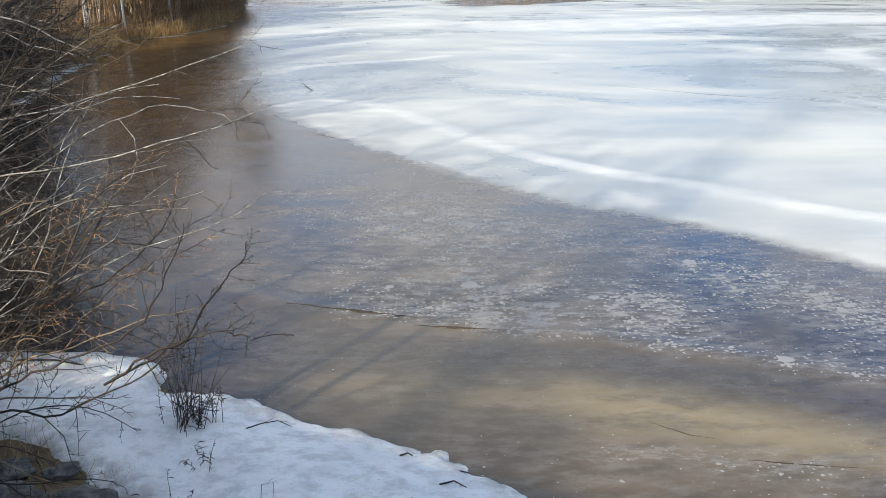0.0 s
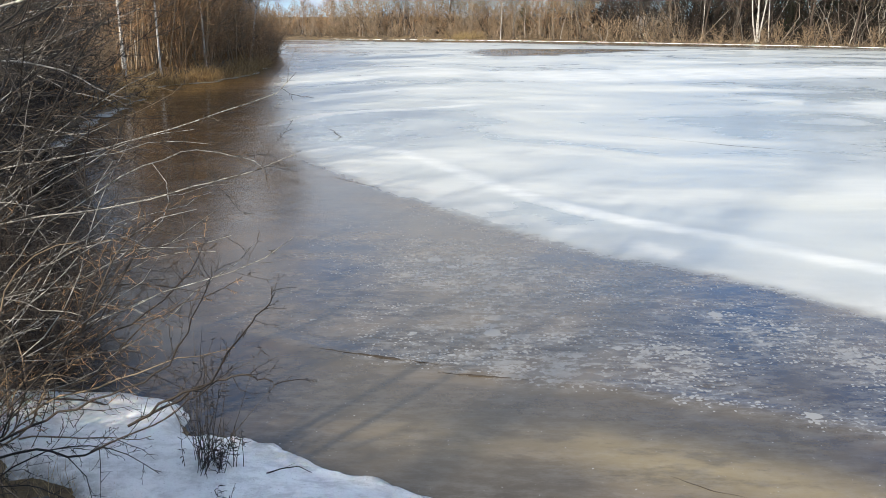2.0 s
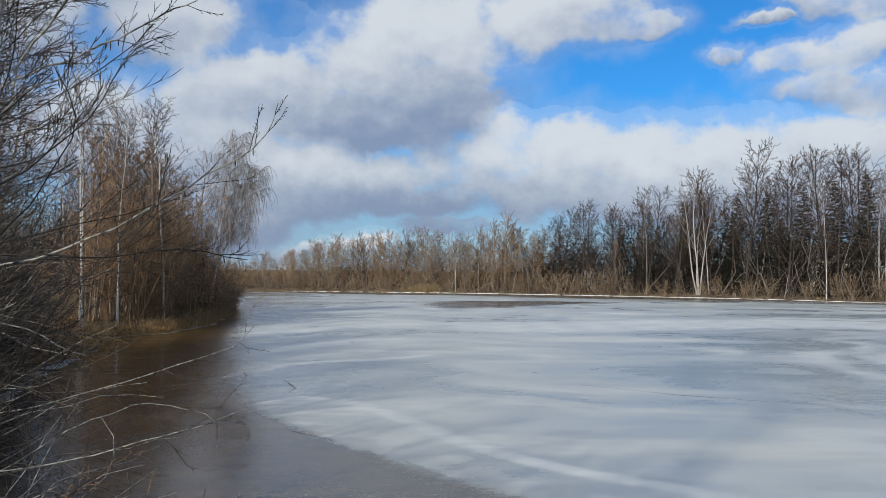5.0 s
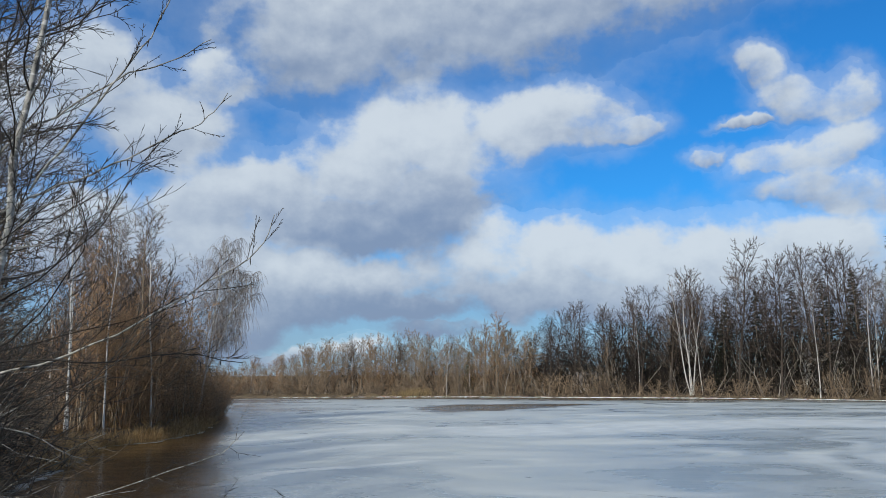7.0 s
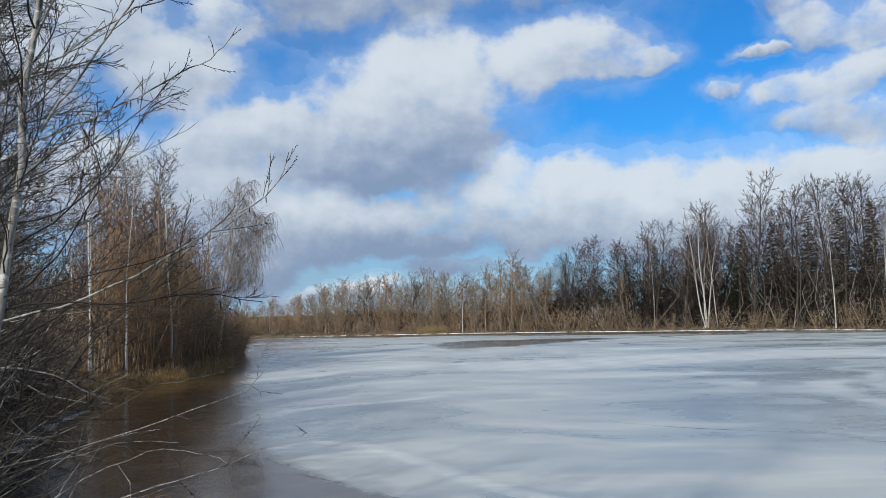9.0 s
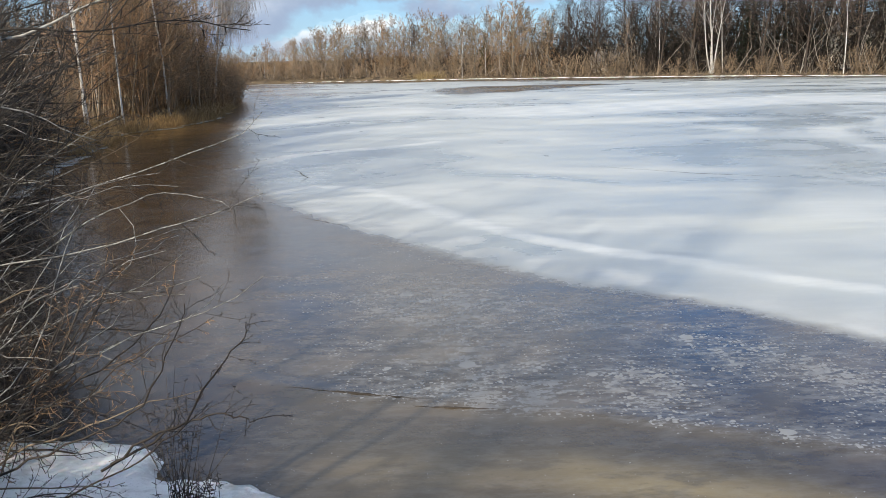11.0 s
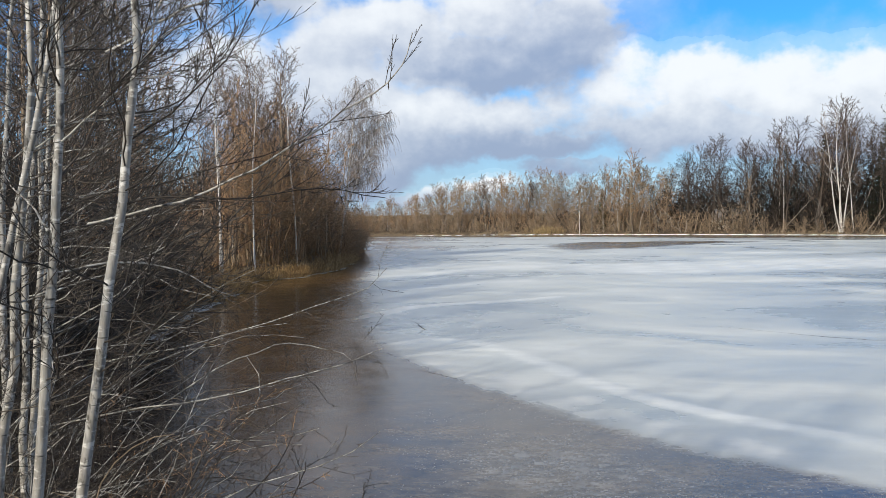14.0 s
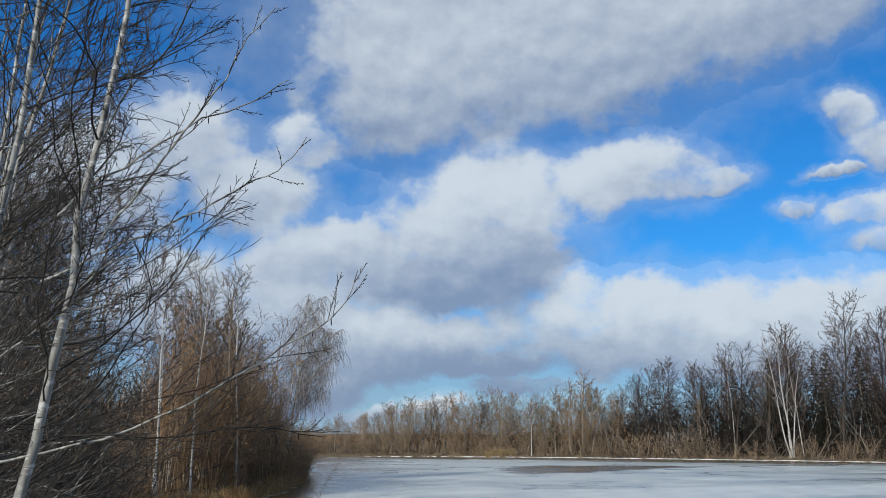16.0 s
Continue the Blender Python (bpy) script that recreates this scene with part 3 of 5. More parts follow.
me, X, Y = grid_mesh("snow_bank", lines((-5.6, 2.6, 0.05)), lines((2.8, 8.8, 0.05)), snow_height, lambda x, y: inside_distance(x, y, SNOW) > -0.25)
me.attributes.new("rim", "FLOAT", "POINT").data.foreach_set("value", (1 - smooth(inside_distance(X, Y, SNOW), 0.0, 0.42)).astype(np.float32))
me.materials.append(M_SNOW)
tagged(new("snow_bank", me), "bank of old crusted snow at the water's edge", "snow", kind="structure")


# the bridge that the camera stands on; an added wall shades the snow bank
def concrete_build(n, s_):
    p = local(n)
    c = n.noise(p, 3.0, 5.0)
    n.put(s_["Base Color"], n.mix(n.step(c, 0.3, 0.7), (0.26, 0.25, 0.235), (0.42, 0.41, 0.39)))
    n.put(s_["Normal"], n.bump(n.noise(p, 40.0, 4.0), 0.3, 0.01))


M_CONCRETE = material("weathered concrete", concrete_build, 0.85)
bridge = tagged(new("bridge"), "weathered concrete road bridge with a low kerb", "bridge", kind="structure")
for name, lo, hi in (("deck", (-60, -7.0, 2.12), (104, 0.74, 2.42)), ("kerb", (-60, 0.34, 2.42), (104, 0.74, 2.62)), 
                     ("pier", (12, -5.5, -1.0), (13.2, -0.5, 2.12)), ("pier", (40, -5.5, -1.0), (41.2, -0.5, 2.12)), ("pier", (70, -5.5, -1.0), (71.2, -0.5, 2.12))):
    bm = bmesh.new()
    bmesh.ops.create_cube(bm, size=1.0, matrix=Matrix.LocRotScale([(a + c) / 2 for a, c in zip(lo, hi)], None, [c - a for a, c in zip(lo, hi)]))
    bmesh.ops.bevel(bm, geom=bm.edges[:], offset=0.02, segments=2, affect="EDGES")
    me = bpy.data.meshes.new(name)
    bm.to_mesh(me)
    bm.free()
    me.materials.append(M_CONCRETE)
    ob = new(name, me)
    ob.parent = bridge
# unseen wall, added so that its sloped top casts shade along the snow edge
barrier = tagged(new("noise_barrier"), "unseen concrete wall added to shade the snow, sloping down at its end", "barrier", kind="structure")


def shade_wall_top(x):
    return min(4.6, 3.16 - 0.262 * (x + 1.55))


for lo, hi in [(-1.3 - 1.06 * k - 1.04, -1.3 - 1.06 * k) for k in range(5)] + [(-6.6 - 3.02 * k - 3.0, -6.6 - 3.02 * k) for k in range(9)]:
    bm = bmesh.new()
    bmesh.ops.create_cube(bm, size=1.0, matrix=Matrix.LocRotScale(((lo + hi) / 2, 0.62, 2.9), None, (hi - lo, 0.14, 0.96)))
    for v in bm.verts:
        if v.co.z > 2.9:
            v.co.z = shade_wall_top(v.co.x)
    bmesh.ops.bevel(bm, geom=bm.edges[:], offset=0.015, segments=2, affect="EDGES")
    me = bpy.data.meshes.new("panel")
    bm.to_mesh(me)
    bm.free()
    me.materials.append(M_CONCRETE)
    ob = new("panel", me)
    ob.parent = barrier


# ---- bare trees ----
def part(name, me, mat, parent, label=""):
    ob = new(name, me)
    if mat:
        me.materials.append(mat)
    ob.parent = parent
    return tagged(ob, label)


class Tubes:
    """Collects tapered tubes along lines and makes one mesh of them."""

    def __init__(self):
        self.v, self.f, self.tri, self.n = [], [], [], 0

    def line(self, pts, radii, sides=3):
        pts = np.asarray(pts, float)
        way = np.gradient(pts, axis=0)
        way /= np.linalg.norm(way, axis=1, keepdims=True) + 1e-9
        ref = np.array([0.31, 0.95, 0.05]) if abs(way[0][2]) > 0.8 else np.array([0.0, 0.0, 1.0])
        a = np.cross(way, ref)
        a /= np.linalg.norm(a, axis=1, keepdims=True) + 1e-9
        b = np.cross(way, a)
        ang = np.arange(sides) * 2 * np.pi / sides
        ring = pts[:, None] + np.asarray(radii)[:, None, None] * (np.cos(ang)[None, :, None] * a[:, None] + np.sin(ang)[None, :, None] * b[:, None])
        k = len(pts)
        self.v.append(ring.reshape(-1, 3))
        i = self.n + np.arange(k - 1)[:, None] * sides + np.arange(sides)[None]
        j = self.n + np.arange(k - 1)[:, None] * sides + (np.arange(sides)[None] + 1) % sides
        self.f.append(np.stack([i, j, j + sides, i + sides], -1).reshape(-1, 4))
        self.n += k * sides

    def cone(self, p0, p1, r):
        """A straight twig that runs out to a point."""
        p0, p1 = np.asarray(p0, float), np.asarray(p1, float)
        way = (p1 - p0) / (np.linalg.norm(p1 - p0) + 1e-9)
        a = np.cross(way, (0.31, 0.95, 0.05) if abs(way[2]) > 0.8 else (0.0, 0.0, 1.0))
        a /= np.linalg.norm(a) + 1e-9
        b = np.cross(way, a)
        self.v.append(np.array([p0 + r * a, p0 + r * (-0.5 * a + 0.866 * b), p0 + r * (-0.5 * a - 0.866 * b), p1]))
        n = self.n
        self.tri.append(((n, n + 1, n + 3), (n + 1, n + 2, n + 3), (n + 2, n, n + 3)))
        self.n += 4

    def mesh(self, name):
        me = bpy.data.meshes.new(name)
        if self.n:
            v = np.concatenate(self.v)
            f = np.concatenate(self.f).ravel() if self.f else np.zeros(0, int)
            t = np.array(self.tri, int).ravel()
            starts = np.concatenate([np.arange(len(f) // 4) * 4, len(f) + np.arange(len(t) // 3) * 3])
            me.vertices.add(len(v))
            me.vertices.foreach_set("co", v.ravel())
            me.loops.add(len(f) + len(t))
            me.loops.foreach_set("vertex_index", np.concatenate([f, t]).astype(np.int32))
            me.polygons.add(len(starts))
            me.polygons.foreach_set("loop_start", starts.astype(np.int32))
            me.update(calc_edges=True)
            me.shade_smooth()
        return me


def bend(rng, start, way, length, steps, wild, lift, droop=0.0):
    """A wandering line; lift turns it up, droop hangs it down towards its end."""
    pts, way = [np.array(start, float)], np.array(way, float)
    way /= np.linalg.norm(way)
    for k in range(steps):
        way = way + rng.normal(0, wild, 3) + np.array([0, 0, lift - droop * (k + 1) / steps])
        way /= np.linalg.norm(way)
        pts.append(pts[-1] + way * length / steps)
    return np.array(pts)


def along(pts, t):
    k = min(int(t * (len(pts) - 1)), len(pts) - 2)
    u = t * (len(pts) - 1) - k
    return pts[k] * (1 - u) + pts[k + 1] * u, pts[k + 1] - pts[k]


def side_way(rng, way, angle):
    way = way / np.linalg.norm(way)
    other = np.cross(way, rng.normal(0, 1, 3))
    other /= np.linalg.norm(other) + 1e-9
    return way * math.cos(angle) + other * math.sin(angle)


def branch(rng, tubes, pts, r0, depth, count, spread, wild, lift, droop, shrink, thin, sides=3):
    """Side branches of a line, down to twigs."""
    length = np.linalg.norm(np.diff(pts, axis=0), axis=1).sum()
    for k in range(count[0]):
        t = 0.18 + 0.8 * (k + rng.random()) / count[0]
        p, way = along(pts, t)
        far = length * shrink * (1.05 - 0.72 * t) * rng.uniform(0.6, 1.25)
        if depth == 1 and thin > 0.009:
            w_ = side_way(rng, way, spread * rng.uniform(0.6, 1.3)) + np.array([0, 0, lift - droop])
            tubes.cone(p, p + w_ * far, max(r0 * 0.4, thin))
            continue
        line = bend(rng, p, side_way(rng, way, spread * rng.uniform(0.6, 1.3)), far, 3 if depth > 1 else 2, wild, lift, droop)
        r = max(r0 * (1 - 0.6 * t) * 0.5, thin)
        tubes.line(line, np.linspace(r, max(thin * 0.5, r * 0.3), len(line)), sides)
        if depth > 1:
            branch(rng, tubes, line, r, depth - 1, count[1:], spread, wild, lift, droop * 1.4, shrink, thin)


def make_tree(name, seed, height, radius, bark, twig, limbs=22, clear=0.3, counts=(7, 5), spread=0.8, lift=0.10, droop=0.0, reach=0.28, thin=0.012, stems=1, lean=0.03, label="", category="tree", rise=0.9, bushy=0.42):
    rng = np.random.default_rng(seed)
    top = new(name)
    for s in range(stems):
        a = rng.uniform(0, 6.28)
        tilt = lean if stems == 1 else lean + 0.14
        h = height * (1 if s == 0 else rng.uniform(0.7, 0.98))
        start = (0, 0, -0.3) if stems == 1 else (0.35 * math.cos(a), 0.35 * math.sin(a), -0.3)
        trunk = bend(rng, start, (tilt * math.cos(a), tilt * math.sin(a), 1), h, 12, 0.03, 0.02)
        rad = radius * (1 if s == 0 else 0.8) * (1 - np.linspace(0, 1, 13)) ** 0.8 + thin * 0.6
        t1 = Tubes()
        t1.line(trunk, rad, 7)
        crown = Tubes()
        for k in range(limbs // stems):
            t = clear + (0.98 - clear) * (k + rng.random()) / (limbs // stems)
            p, way = along(trunk, t)
            az_ = k * 2.4 + rng.uniform(-0.5, 0.5)
            u_ = (t - clear) / (1 - clear)
            out = np.array([math.cos(az_), math.sin(az_), rise * rng.uniform(0.55, 1.1) * (0.6 + 0.9 * u_)])
            length = h * reach * (0.75 + 1.05 * u_ - 1.5 * u_ * u_) * rng.uniform(0.75, 1.2)
            limb = bend(rng, p, out, length, 6, 0.10, lift, droop)
            r = max(0.36 * radius * (1 - t) ** 0.7, thin * 1.2)
            (t1 if r > 0.03 and length > 1.5 else crown).line(limb, np.linspace(r, thin * 0.8, 7), 4)
            branch(rng, crown, limb, min(r, 0.05), len(counts), counts, spread, 0.14, lift * 0.5, droop, bushy, thin)
        part("trunk", t1.mesh("trunk"), bark, top)
        part("crown", crown.mesh("crown"), twig, top)
    return tagged(top, label, category)


def at_shore(x, y):
    return float(ground_height(np.array([x]), np.array([y]))[0])


def settle(ob, x, y, turn=0.0, size=1.0, sink=0.0):
    ob.matrix_basis = pose(x, y, at_shore(x, y) - sink, 0, 0, turn) @ Matrix.Scale(size, 4)
    return ob


def plant(kind, x, y, turn, size, used):
    """The first of a kind is set down itself, the others are copies."""
    m = pose(x, y, at_shore(x, y), 0, 0, turn)
    kind_ob = KINDS[kind]
    if kind in used:
        ob = copy_thing(kind_ob, m)
    else:
        used.add(kind)
        ob = kind_ob
        ob.matrix_basis = m
    ob.scale = (size, size, size)
    return ob



def bush_of(name, seed, height, stems, mat, spread=0.5, twigs=7, sub=3, thin=0.008, r=0.02, label="", category="bush", reach=0.4):
    """A many-stemmed bush: stems fan from the foot, with twigs along them."""
    rng = np.random.default_rng(seed)
    top = new(name)
    crown = Tubes()
    for k in range(stems):
        t1 = Tubes()
        a = rng.uniform(0, 6.28)
        lean_ = abs(rng.normal(0, spread))
        h = height * rng.uniform(0.55, 1.0)
        stem = bend(rng, (0.25 * rng.normal(), 0.25 * rng.normal(), -0.2), (lean_ * math.cos(a), lean_ * math.sin(a), 1), h, 6, 0.10, 0.05)
        t1.line(stem, np.linspace(r, thin, 7), 4)
        part("stem", t1.mesh("stem"), mat, top)
        branch(rng, crown, stem, r, 2, (twigs, sub), 1.0, 0.22, 0.02, 0.0, reach, thin)
    part("crown", crown.mesh("crown"), mat, top)
    return tagged(top, label, category)


KINDS, USED = {}, set()
for i in range(4):
    KINDS[f"birch{i}"] = make_tree("birch_tree", 10 + i, 20, 0.105, M_BIRCH, M_TWIG_BIRCH, limbs=26, clear=0.28, counts=(8, 9), reach=0.30, thin=0.018, lift=0.05, rise=1.6, droop=0.02, lean=0.06, bushy=0.46, spread=0.75, label="tall bare birch with white trunk on the river bank")
KINDS["fork"] = make_tree("birch_tree", 19, 20, 0.15, M_BIRCH, M_TWIG_BIRCH, limbs=40, clear=0.34, counts=(8, 9), reach=0.28, thin=0.018, lift=0.05, rise=1.6, lean=0.07, bushy=0.46, spread=0.75, stems=4, label="big forked birch with white limbs")
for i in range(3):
    KINDS[f"tree{i}"] = make_tree("bare_tree", 30 + i, 16, 0.12, M_WOOD, M_TWIG_SHADOWED, limbs=30, clear=0.22, counts=(7, 7), reach=0.31, thin=0.021, lift=0.04, rise=1.35, lean=0.07, bushy=0.48, spread=0.8, label="bare brown-barked tree in the riverside wood, darkened for shadow")
for i in range(3):
    KINDS[f"tan{i}"] = make_tree("bare_tree", 40 + i, 11, 0.08, M_TRUNK, M_TWIG_TAN, limbs=26, clear=0.08, counts=(7, 7), reach=0.36, thin=0.021, lift=0.04, rise=1.3, lean=0.08, bushy=0.48, spread=0.8, label="slender bare tree with sunlit tan twigs")
for i in range(3):
    KINDS[f"alderwood{i}"] = make_tree("bare_tree", 55 + i, 10.5, 0.06, M_TRUNK, M_TWIG_RED, limbs=39, clear=0.14, counts=(8, 6), reach=0.24, thin=0.0135, lift=0.03, rise=1.0, lean=0.06, bushy=0.5, spread=1.0, stems=3, label="bare alder clump with reddish brown twigs on the bank")
KINDS["rusty"] = make_tree("bare_tree", 47, 11, 0.08, M_TRUNK, M_TWIG_RED, limbs=26, clear=0.10, counts=(7, 7), reach=0.36, thin=0.021, lift=0.04, rise=1.3, lean=0.08, bushy=0.48, spread=0.8, label="slender bare tree with reddish twigs")
for i in range(3):
    KINDS[f"bush{i}"] = bush_of("willow_bush", 50 + i, 5.0, 12, M_TWIG_TAN, thin=0.024, r=0.04, twigs=8, sub=5, label="bare tan willow bush at the water's edge")
for i in range(3):
    KINDS[f"red{i}"] = bush_of("alder_thicket", 60 + i, 8.5, 14, M_TWIG_RED, spread=0.34, thin=0.0145, r=0.04, twigs=12, sub=6, reach=0.32, label="dense thicket of bare reddish brown alder twigs")
for i in range(2):
    KINDS[f"brown{i}"] = bush_of("alder_thicket", 65 + i, 8.0, 14, M_TRUNK, spread=0.32, thin=0.0145, r=0.04, twigs=12, sub=6, reach=0.32, label="dense thicket of bare grey-brown twigs")
for i in range(3):
    KINDS[f"slim{i}"] = make_tree("birch_tree", 70 + i, 14.5, 0.062, M_BIRCH, M_TWIG_BIRCH, limbs=30, clear=0.2, counts=(7, 6), reach=0.17, thin=0.013, lift=0.05, rise=1.3, bushy=0.5, spread=0.9, label="slim bare birch with white trunk among brown thicket")
for i in range(2):
    KINDS[f"crown{i}"] = make_tree("bare_tree", 76 + i, 15.5, 0.10, M_TRUNK, M_TWIG_BIRCH, limbs=34, clear=0.2, counts=(8, 7), reach=0.26, thin=0.0135, lift=0.04, rise=1.1, bushy=0.5, spread=0.95, label="tall bare tree with a spreading grey crown")


def spruce(name, seed, height, mat, label, width=0.2, open_=1.0):
    rng = np.random.default_rng(seed)
    top = new(name)
    t1, green = Tubes(), Tubes()
    trunk = bend(rng, (0, 0, -0.3), (0.01, 0, 1), height, 8, 0.01, 0.02)
    t1.line(trunk, np.linspace(height * 0.012, 0.02, 9), 6)
    for k in range(int(90 * open_)):
        t = 0.12 + 0.87 * (k + rng.random()) / (90 * open_)
        p, _ = along(trunk, t)
        a = k * 2.4
        line = bend(rng, p, (math.cos(a), math.sin(a), 0.05), height * width * (1.05 - t) * rng.uniform(0.8, 1.15) + 0.15, 4, 0.06, 0.02, 0.06)
        green.line(line, np.linspace(0.06, 0.02, 5), 3)
        for j in range(9):
            q, way_ = along(line, 0.1 + 0.88 * j / 9)
            tip = bend(rng, q, side_way(rng, way_, 0.9) + np.array([0, 0, -0.25]), 0.42 * (1.2 - t) * rng.uniform(0.7, 1.3), 2, 0.1, 0.0)
            green.line(tip, (0.10, 0.09, 0.02), 3)
    part("trunk", t1.mesh("trunk"), M_TRUNK, top)
    part("needles", green.mesh("needles"), mat, top)
    return tagged(top, label, "conifer tree")


# far bank wood: height follows the skyline
rng = random.Random(5)
SHORE = [(-44, 174), (-30, 178), (-10, 177), (10, 173), (28, 165), (48, 154), (62, 145), (72, 133), (84, 120), (96, 105)]


def shore_y(x):
    return float(np.interp(x, [p[0] for p in SHORE], [p[1] for p in SHORE]))


def skyline(x):
    return float(np.interp(x, [-45, -32, -20, -8, 10, 17, 24, 30, 42, 52, 60, 70, 84], [6, 8, 12, 12.5, 13.5, 16.0, 13, 16, 20.5, 24, 26, 27, 27]))


for k in range(128):
    x = -46 + 136 * (k + rng.random()) / 128
    back = (2.5, 6, 11, 17, 24)[k % 5] + rng.random() * 4
    h = skyline(x) * rng.uniform(0.66, 1.08)
    if x < 22:
        kind, base = rng.choice((("tan0", 11), ("tan1", 11), ("tan2", 11), ("rusty", 11), ("tree0", 16), ("birch0", 20), ("rusty", 11)))
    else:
        # right bank: mostly kinds with shadow put into their bark colour
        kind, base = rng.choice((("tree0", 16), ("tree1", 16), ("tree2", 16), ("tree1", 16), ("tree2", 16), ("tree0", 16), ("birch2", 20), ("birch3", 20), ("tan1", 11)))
        if kind == "tan1":
            h *= 0.6
    tagged(plant(kind, x, shore_y(x) + back, rng.uniform(0, 360), h / base, USED), group="far bank trees")
for k in range(54):
    x = -46 + 72 * (k + rng.random()) / 54
    tagged(plant(rng.choice(("tan0", "rusty", "tan2", "rusty", "tan1")), x, shore_y(x) + 4 + rng.random() * 14, rng.uniform(0, 360), skyline(x) * rng.uniform(0.6, 0.98) / 11, USED), group="far bank trees")
for k in range(46):
    x = -46 + 136 * (k + rng.random()) / 46
    tagged(plant(rng.choice(("bush0", "bush1", "bush2")), x, shore_y(x) + rng.uniform(0.8, 4.0), rng.uniform(0, 360), rng.uniform(0.6, 1.2), USED), group="far bank bushes")
# single trees that stand out on the far bank
tagged(plant("birch1", 7.9, 173.6, 40, 0.62, USED), "lone white birch leaning at the far water's edge", group="far bank trees")
tagged(plant("birch3", 69.6, 137.2, 200, 0.98, USED), "white-trunked birch leaning over the water's edge", group="far bank trees")
tagged(plant("fork", 53.5, 153.5, 80, 1.1, USED), "big forked birch with white limbs", group="far bank trees")
settle(spruce("spruce_tree", 81, 11.5, M_NEEDLE, "small dark spruce rising over the brown wood"), 26.6, 182)
settle(spruce("pine_tree", 82, 9.5, M_PINE, "yellow-green pine among bare trees", 0.28, 0.8), 13.2, 182)
settle(spruce("pine_tree", 83, 11.0, M_PINE, "green pine among bare trees", 0.26, 0.8), 19.5, 184)
settle(spruce("spruce_tree", 84, 21.0, M_NEEDLE, "tall dark conifer behind bare birches", 0.17), 84.0, 132)
settle(spruce("spruce_tree", 85, 17.0, M_NEEDLE, "dark conifer deep in the wood", 0.2), 63.0, 166)
settle(spruce("spruce_tree", 86, 15.0, M_NEEDLE, "dark conifer deep in the wood", 0.2), 72.0, 160)
for k, (x, y, size) in enumerate(((44, 176, 1.0), (49, 170, 1.15), (55, 166, 1.25), (58, 164, 1.2), (63, 160, 1.3), (67, 156, 1.35), (72, 151, 1.4), (76, 146, 1.45), (80, 142, 1.5), (84, 136, 1.45), (88, 132, 1.4), (61, 157, 1.1))):
    dark = settle(spruce("spruce_tree", 120, 15.0, M_NEEDLE, "dark conifer deep in the wood", 0.2), x, y, 0, size) if k == 0 else copy_thing(dark, pose(x, y, at_shore(x, y), 0, 0, 50 * k))
    dark.scale = (size, size, size)
    tagged(dark, group="dark conifers")
settle(spruce("spruce_tree", 87, 14.0, M_NEEDLE, "dark conifer deep in the wood", 0.2), 52.0, 176)


def brush(name, seed, count, where, tall, mat, label, category, lean=0.25, thick=0.03, twigs=4):
    """Undergrowth nobody could count: thin stems with a few twigs, one object."""
    rng = np.random.default_rng(seed)
    t1 = Tubes()
    for k in range(count):
        x, y = where(rng)
        h = tall(x, y) * rng.uniform(0.45, 1.1)
        stem = bend(rng, (x, y, at_shore_fast(x, y) - 0.1), (rng.normal(0, lean), rng.normal(0, lean), 1), h, 3, 0.34, 0.03)
        t1.line(stem[:3], np.linspace(thick * rng.uniform(0.7, 1.5), thick * 0.6, 3), 3)
        t1.cone(stem[2], stem[3], thick * 0.6)
        for j in range(twigs):
            p, way_ = along(stem, rng.uniform(0.15, 0.98))
            t1.cone(p, p + side_way(rng, way_, rng.uniform(0.5, 1.5)) * h * rng.uniform(0.12, 0.34), thick * 0.5)
    me = t1.mesh(name)
    me.materials.append(mat)
    return tagged(new(name, me), label, category, kind="stuff")


GX, GY = np.arange(-60, 100, 1.0), np.arange(0, 215, 1.0)
GZ = ground_height(*np.meshgrid(GX, GY))


def at_shore_fast(x, y):
    return float(GZ[int(np.clip(round(y), 0, 214)), int(np.clip(round(x) + 60, 0, 159))])


def on_far_bank(depth, off=0.5, x0=-46, x1=94):
    def where(rng):
        x = rng.uniform(x0, x1)
        return x, shore_y(x) + off + depth * rng.random() ** 1.3
    return where


LEFT = [(-8.6, 13), (-13.6, 24), (-16.8, 36), (-17.9, 43), (-19.6, 50), (-17.7, 55), (-17.0, 62), (-17.8, 68), (-20.6, 86), (-24.6, 110), (-31.6, 140), (-42, 168)]


def left_x(y):
    return float(np.interp(y, [p[1] for p in LEFT], [p[0] for p in LEFT]))


def on_left_bank(y0, y1, depth, off=0.0):
    def where(rng):
        y = y0 + (y1 - y0) * rng.random() ** 1.2
        return left_x(y) - off - depth * rng.random() ** 1.3, y
    return where


rim = Tubes()
rng_rim = np.random.default_rng(77)
for k in range(44):
    x0 = -43 + 3.0 * k
    x_ = np.linspace(x0, x0 + rng_rim.uniform(2.6, 3.8), 6)
    y_ = np.array([shore_y(v) - 0.9 for v in x_])
    rim.line(np.stack([x_, y_, np.full(6, 0.04)], -1), rng_rim.uniform(0.02, 0.08, 6) * np.array([0.2, 1, 1, 1, 1, 0.2]), 6)
me = rim.mesh("snow_edge")
me.materials.append(M_SNOW)
tagged(new("snow_edge", me), "thin rim of old snow along the far shore", "snow", kind="structure")
brush("far_undergrowth", 91, 1300, on_far_bank(26, 0.1, -46, 40), lambda x, y: 0.40 * skyline(x), M_TWIG_TAN, "tangle of tan and grey brushwood on the far bank", "undergrowth", thick=0.045, twigs=8, lean=0.35)
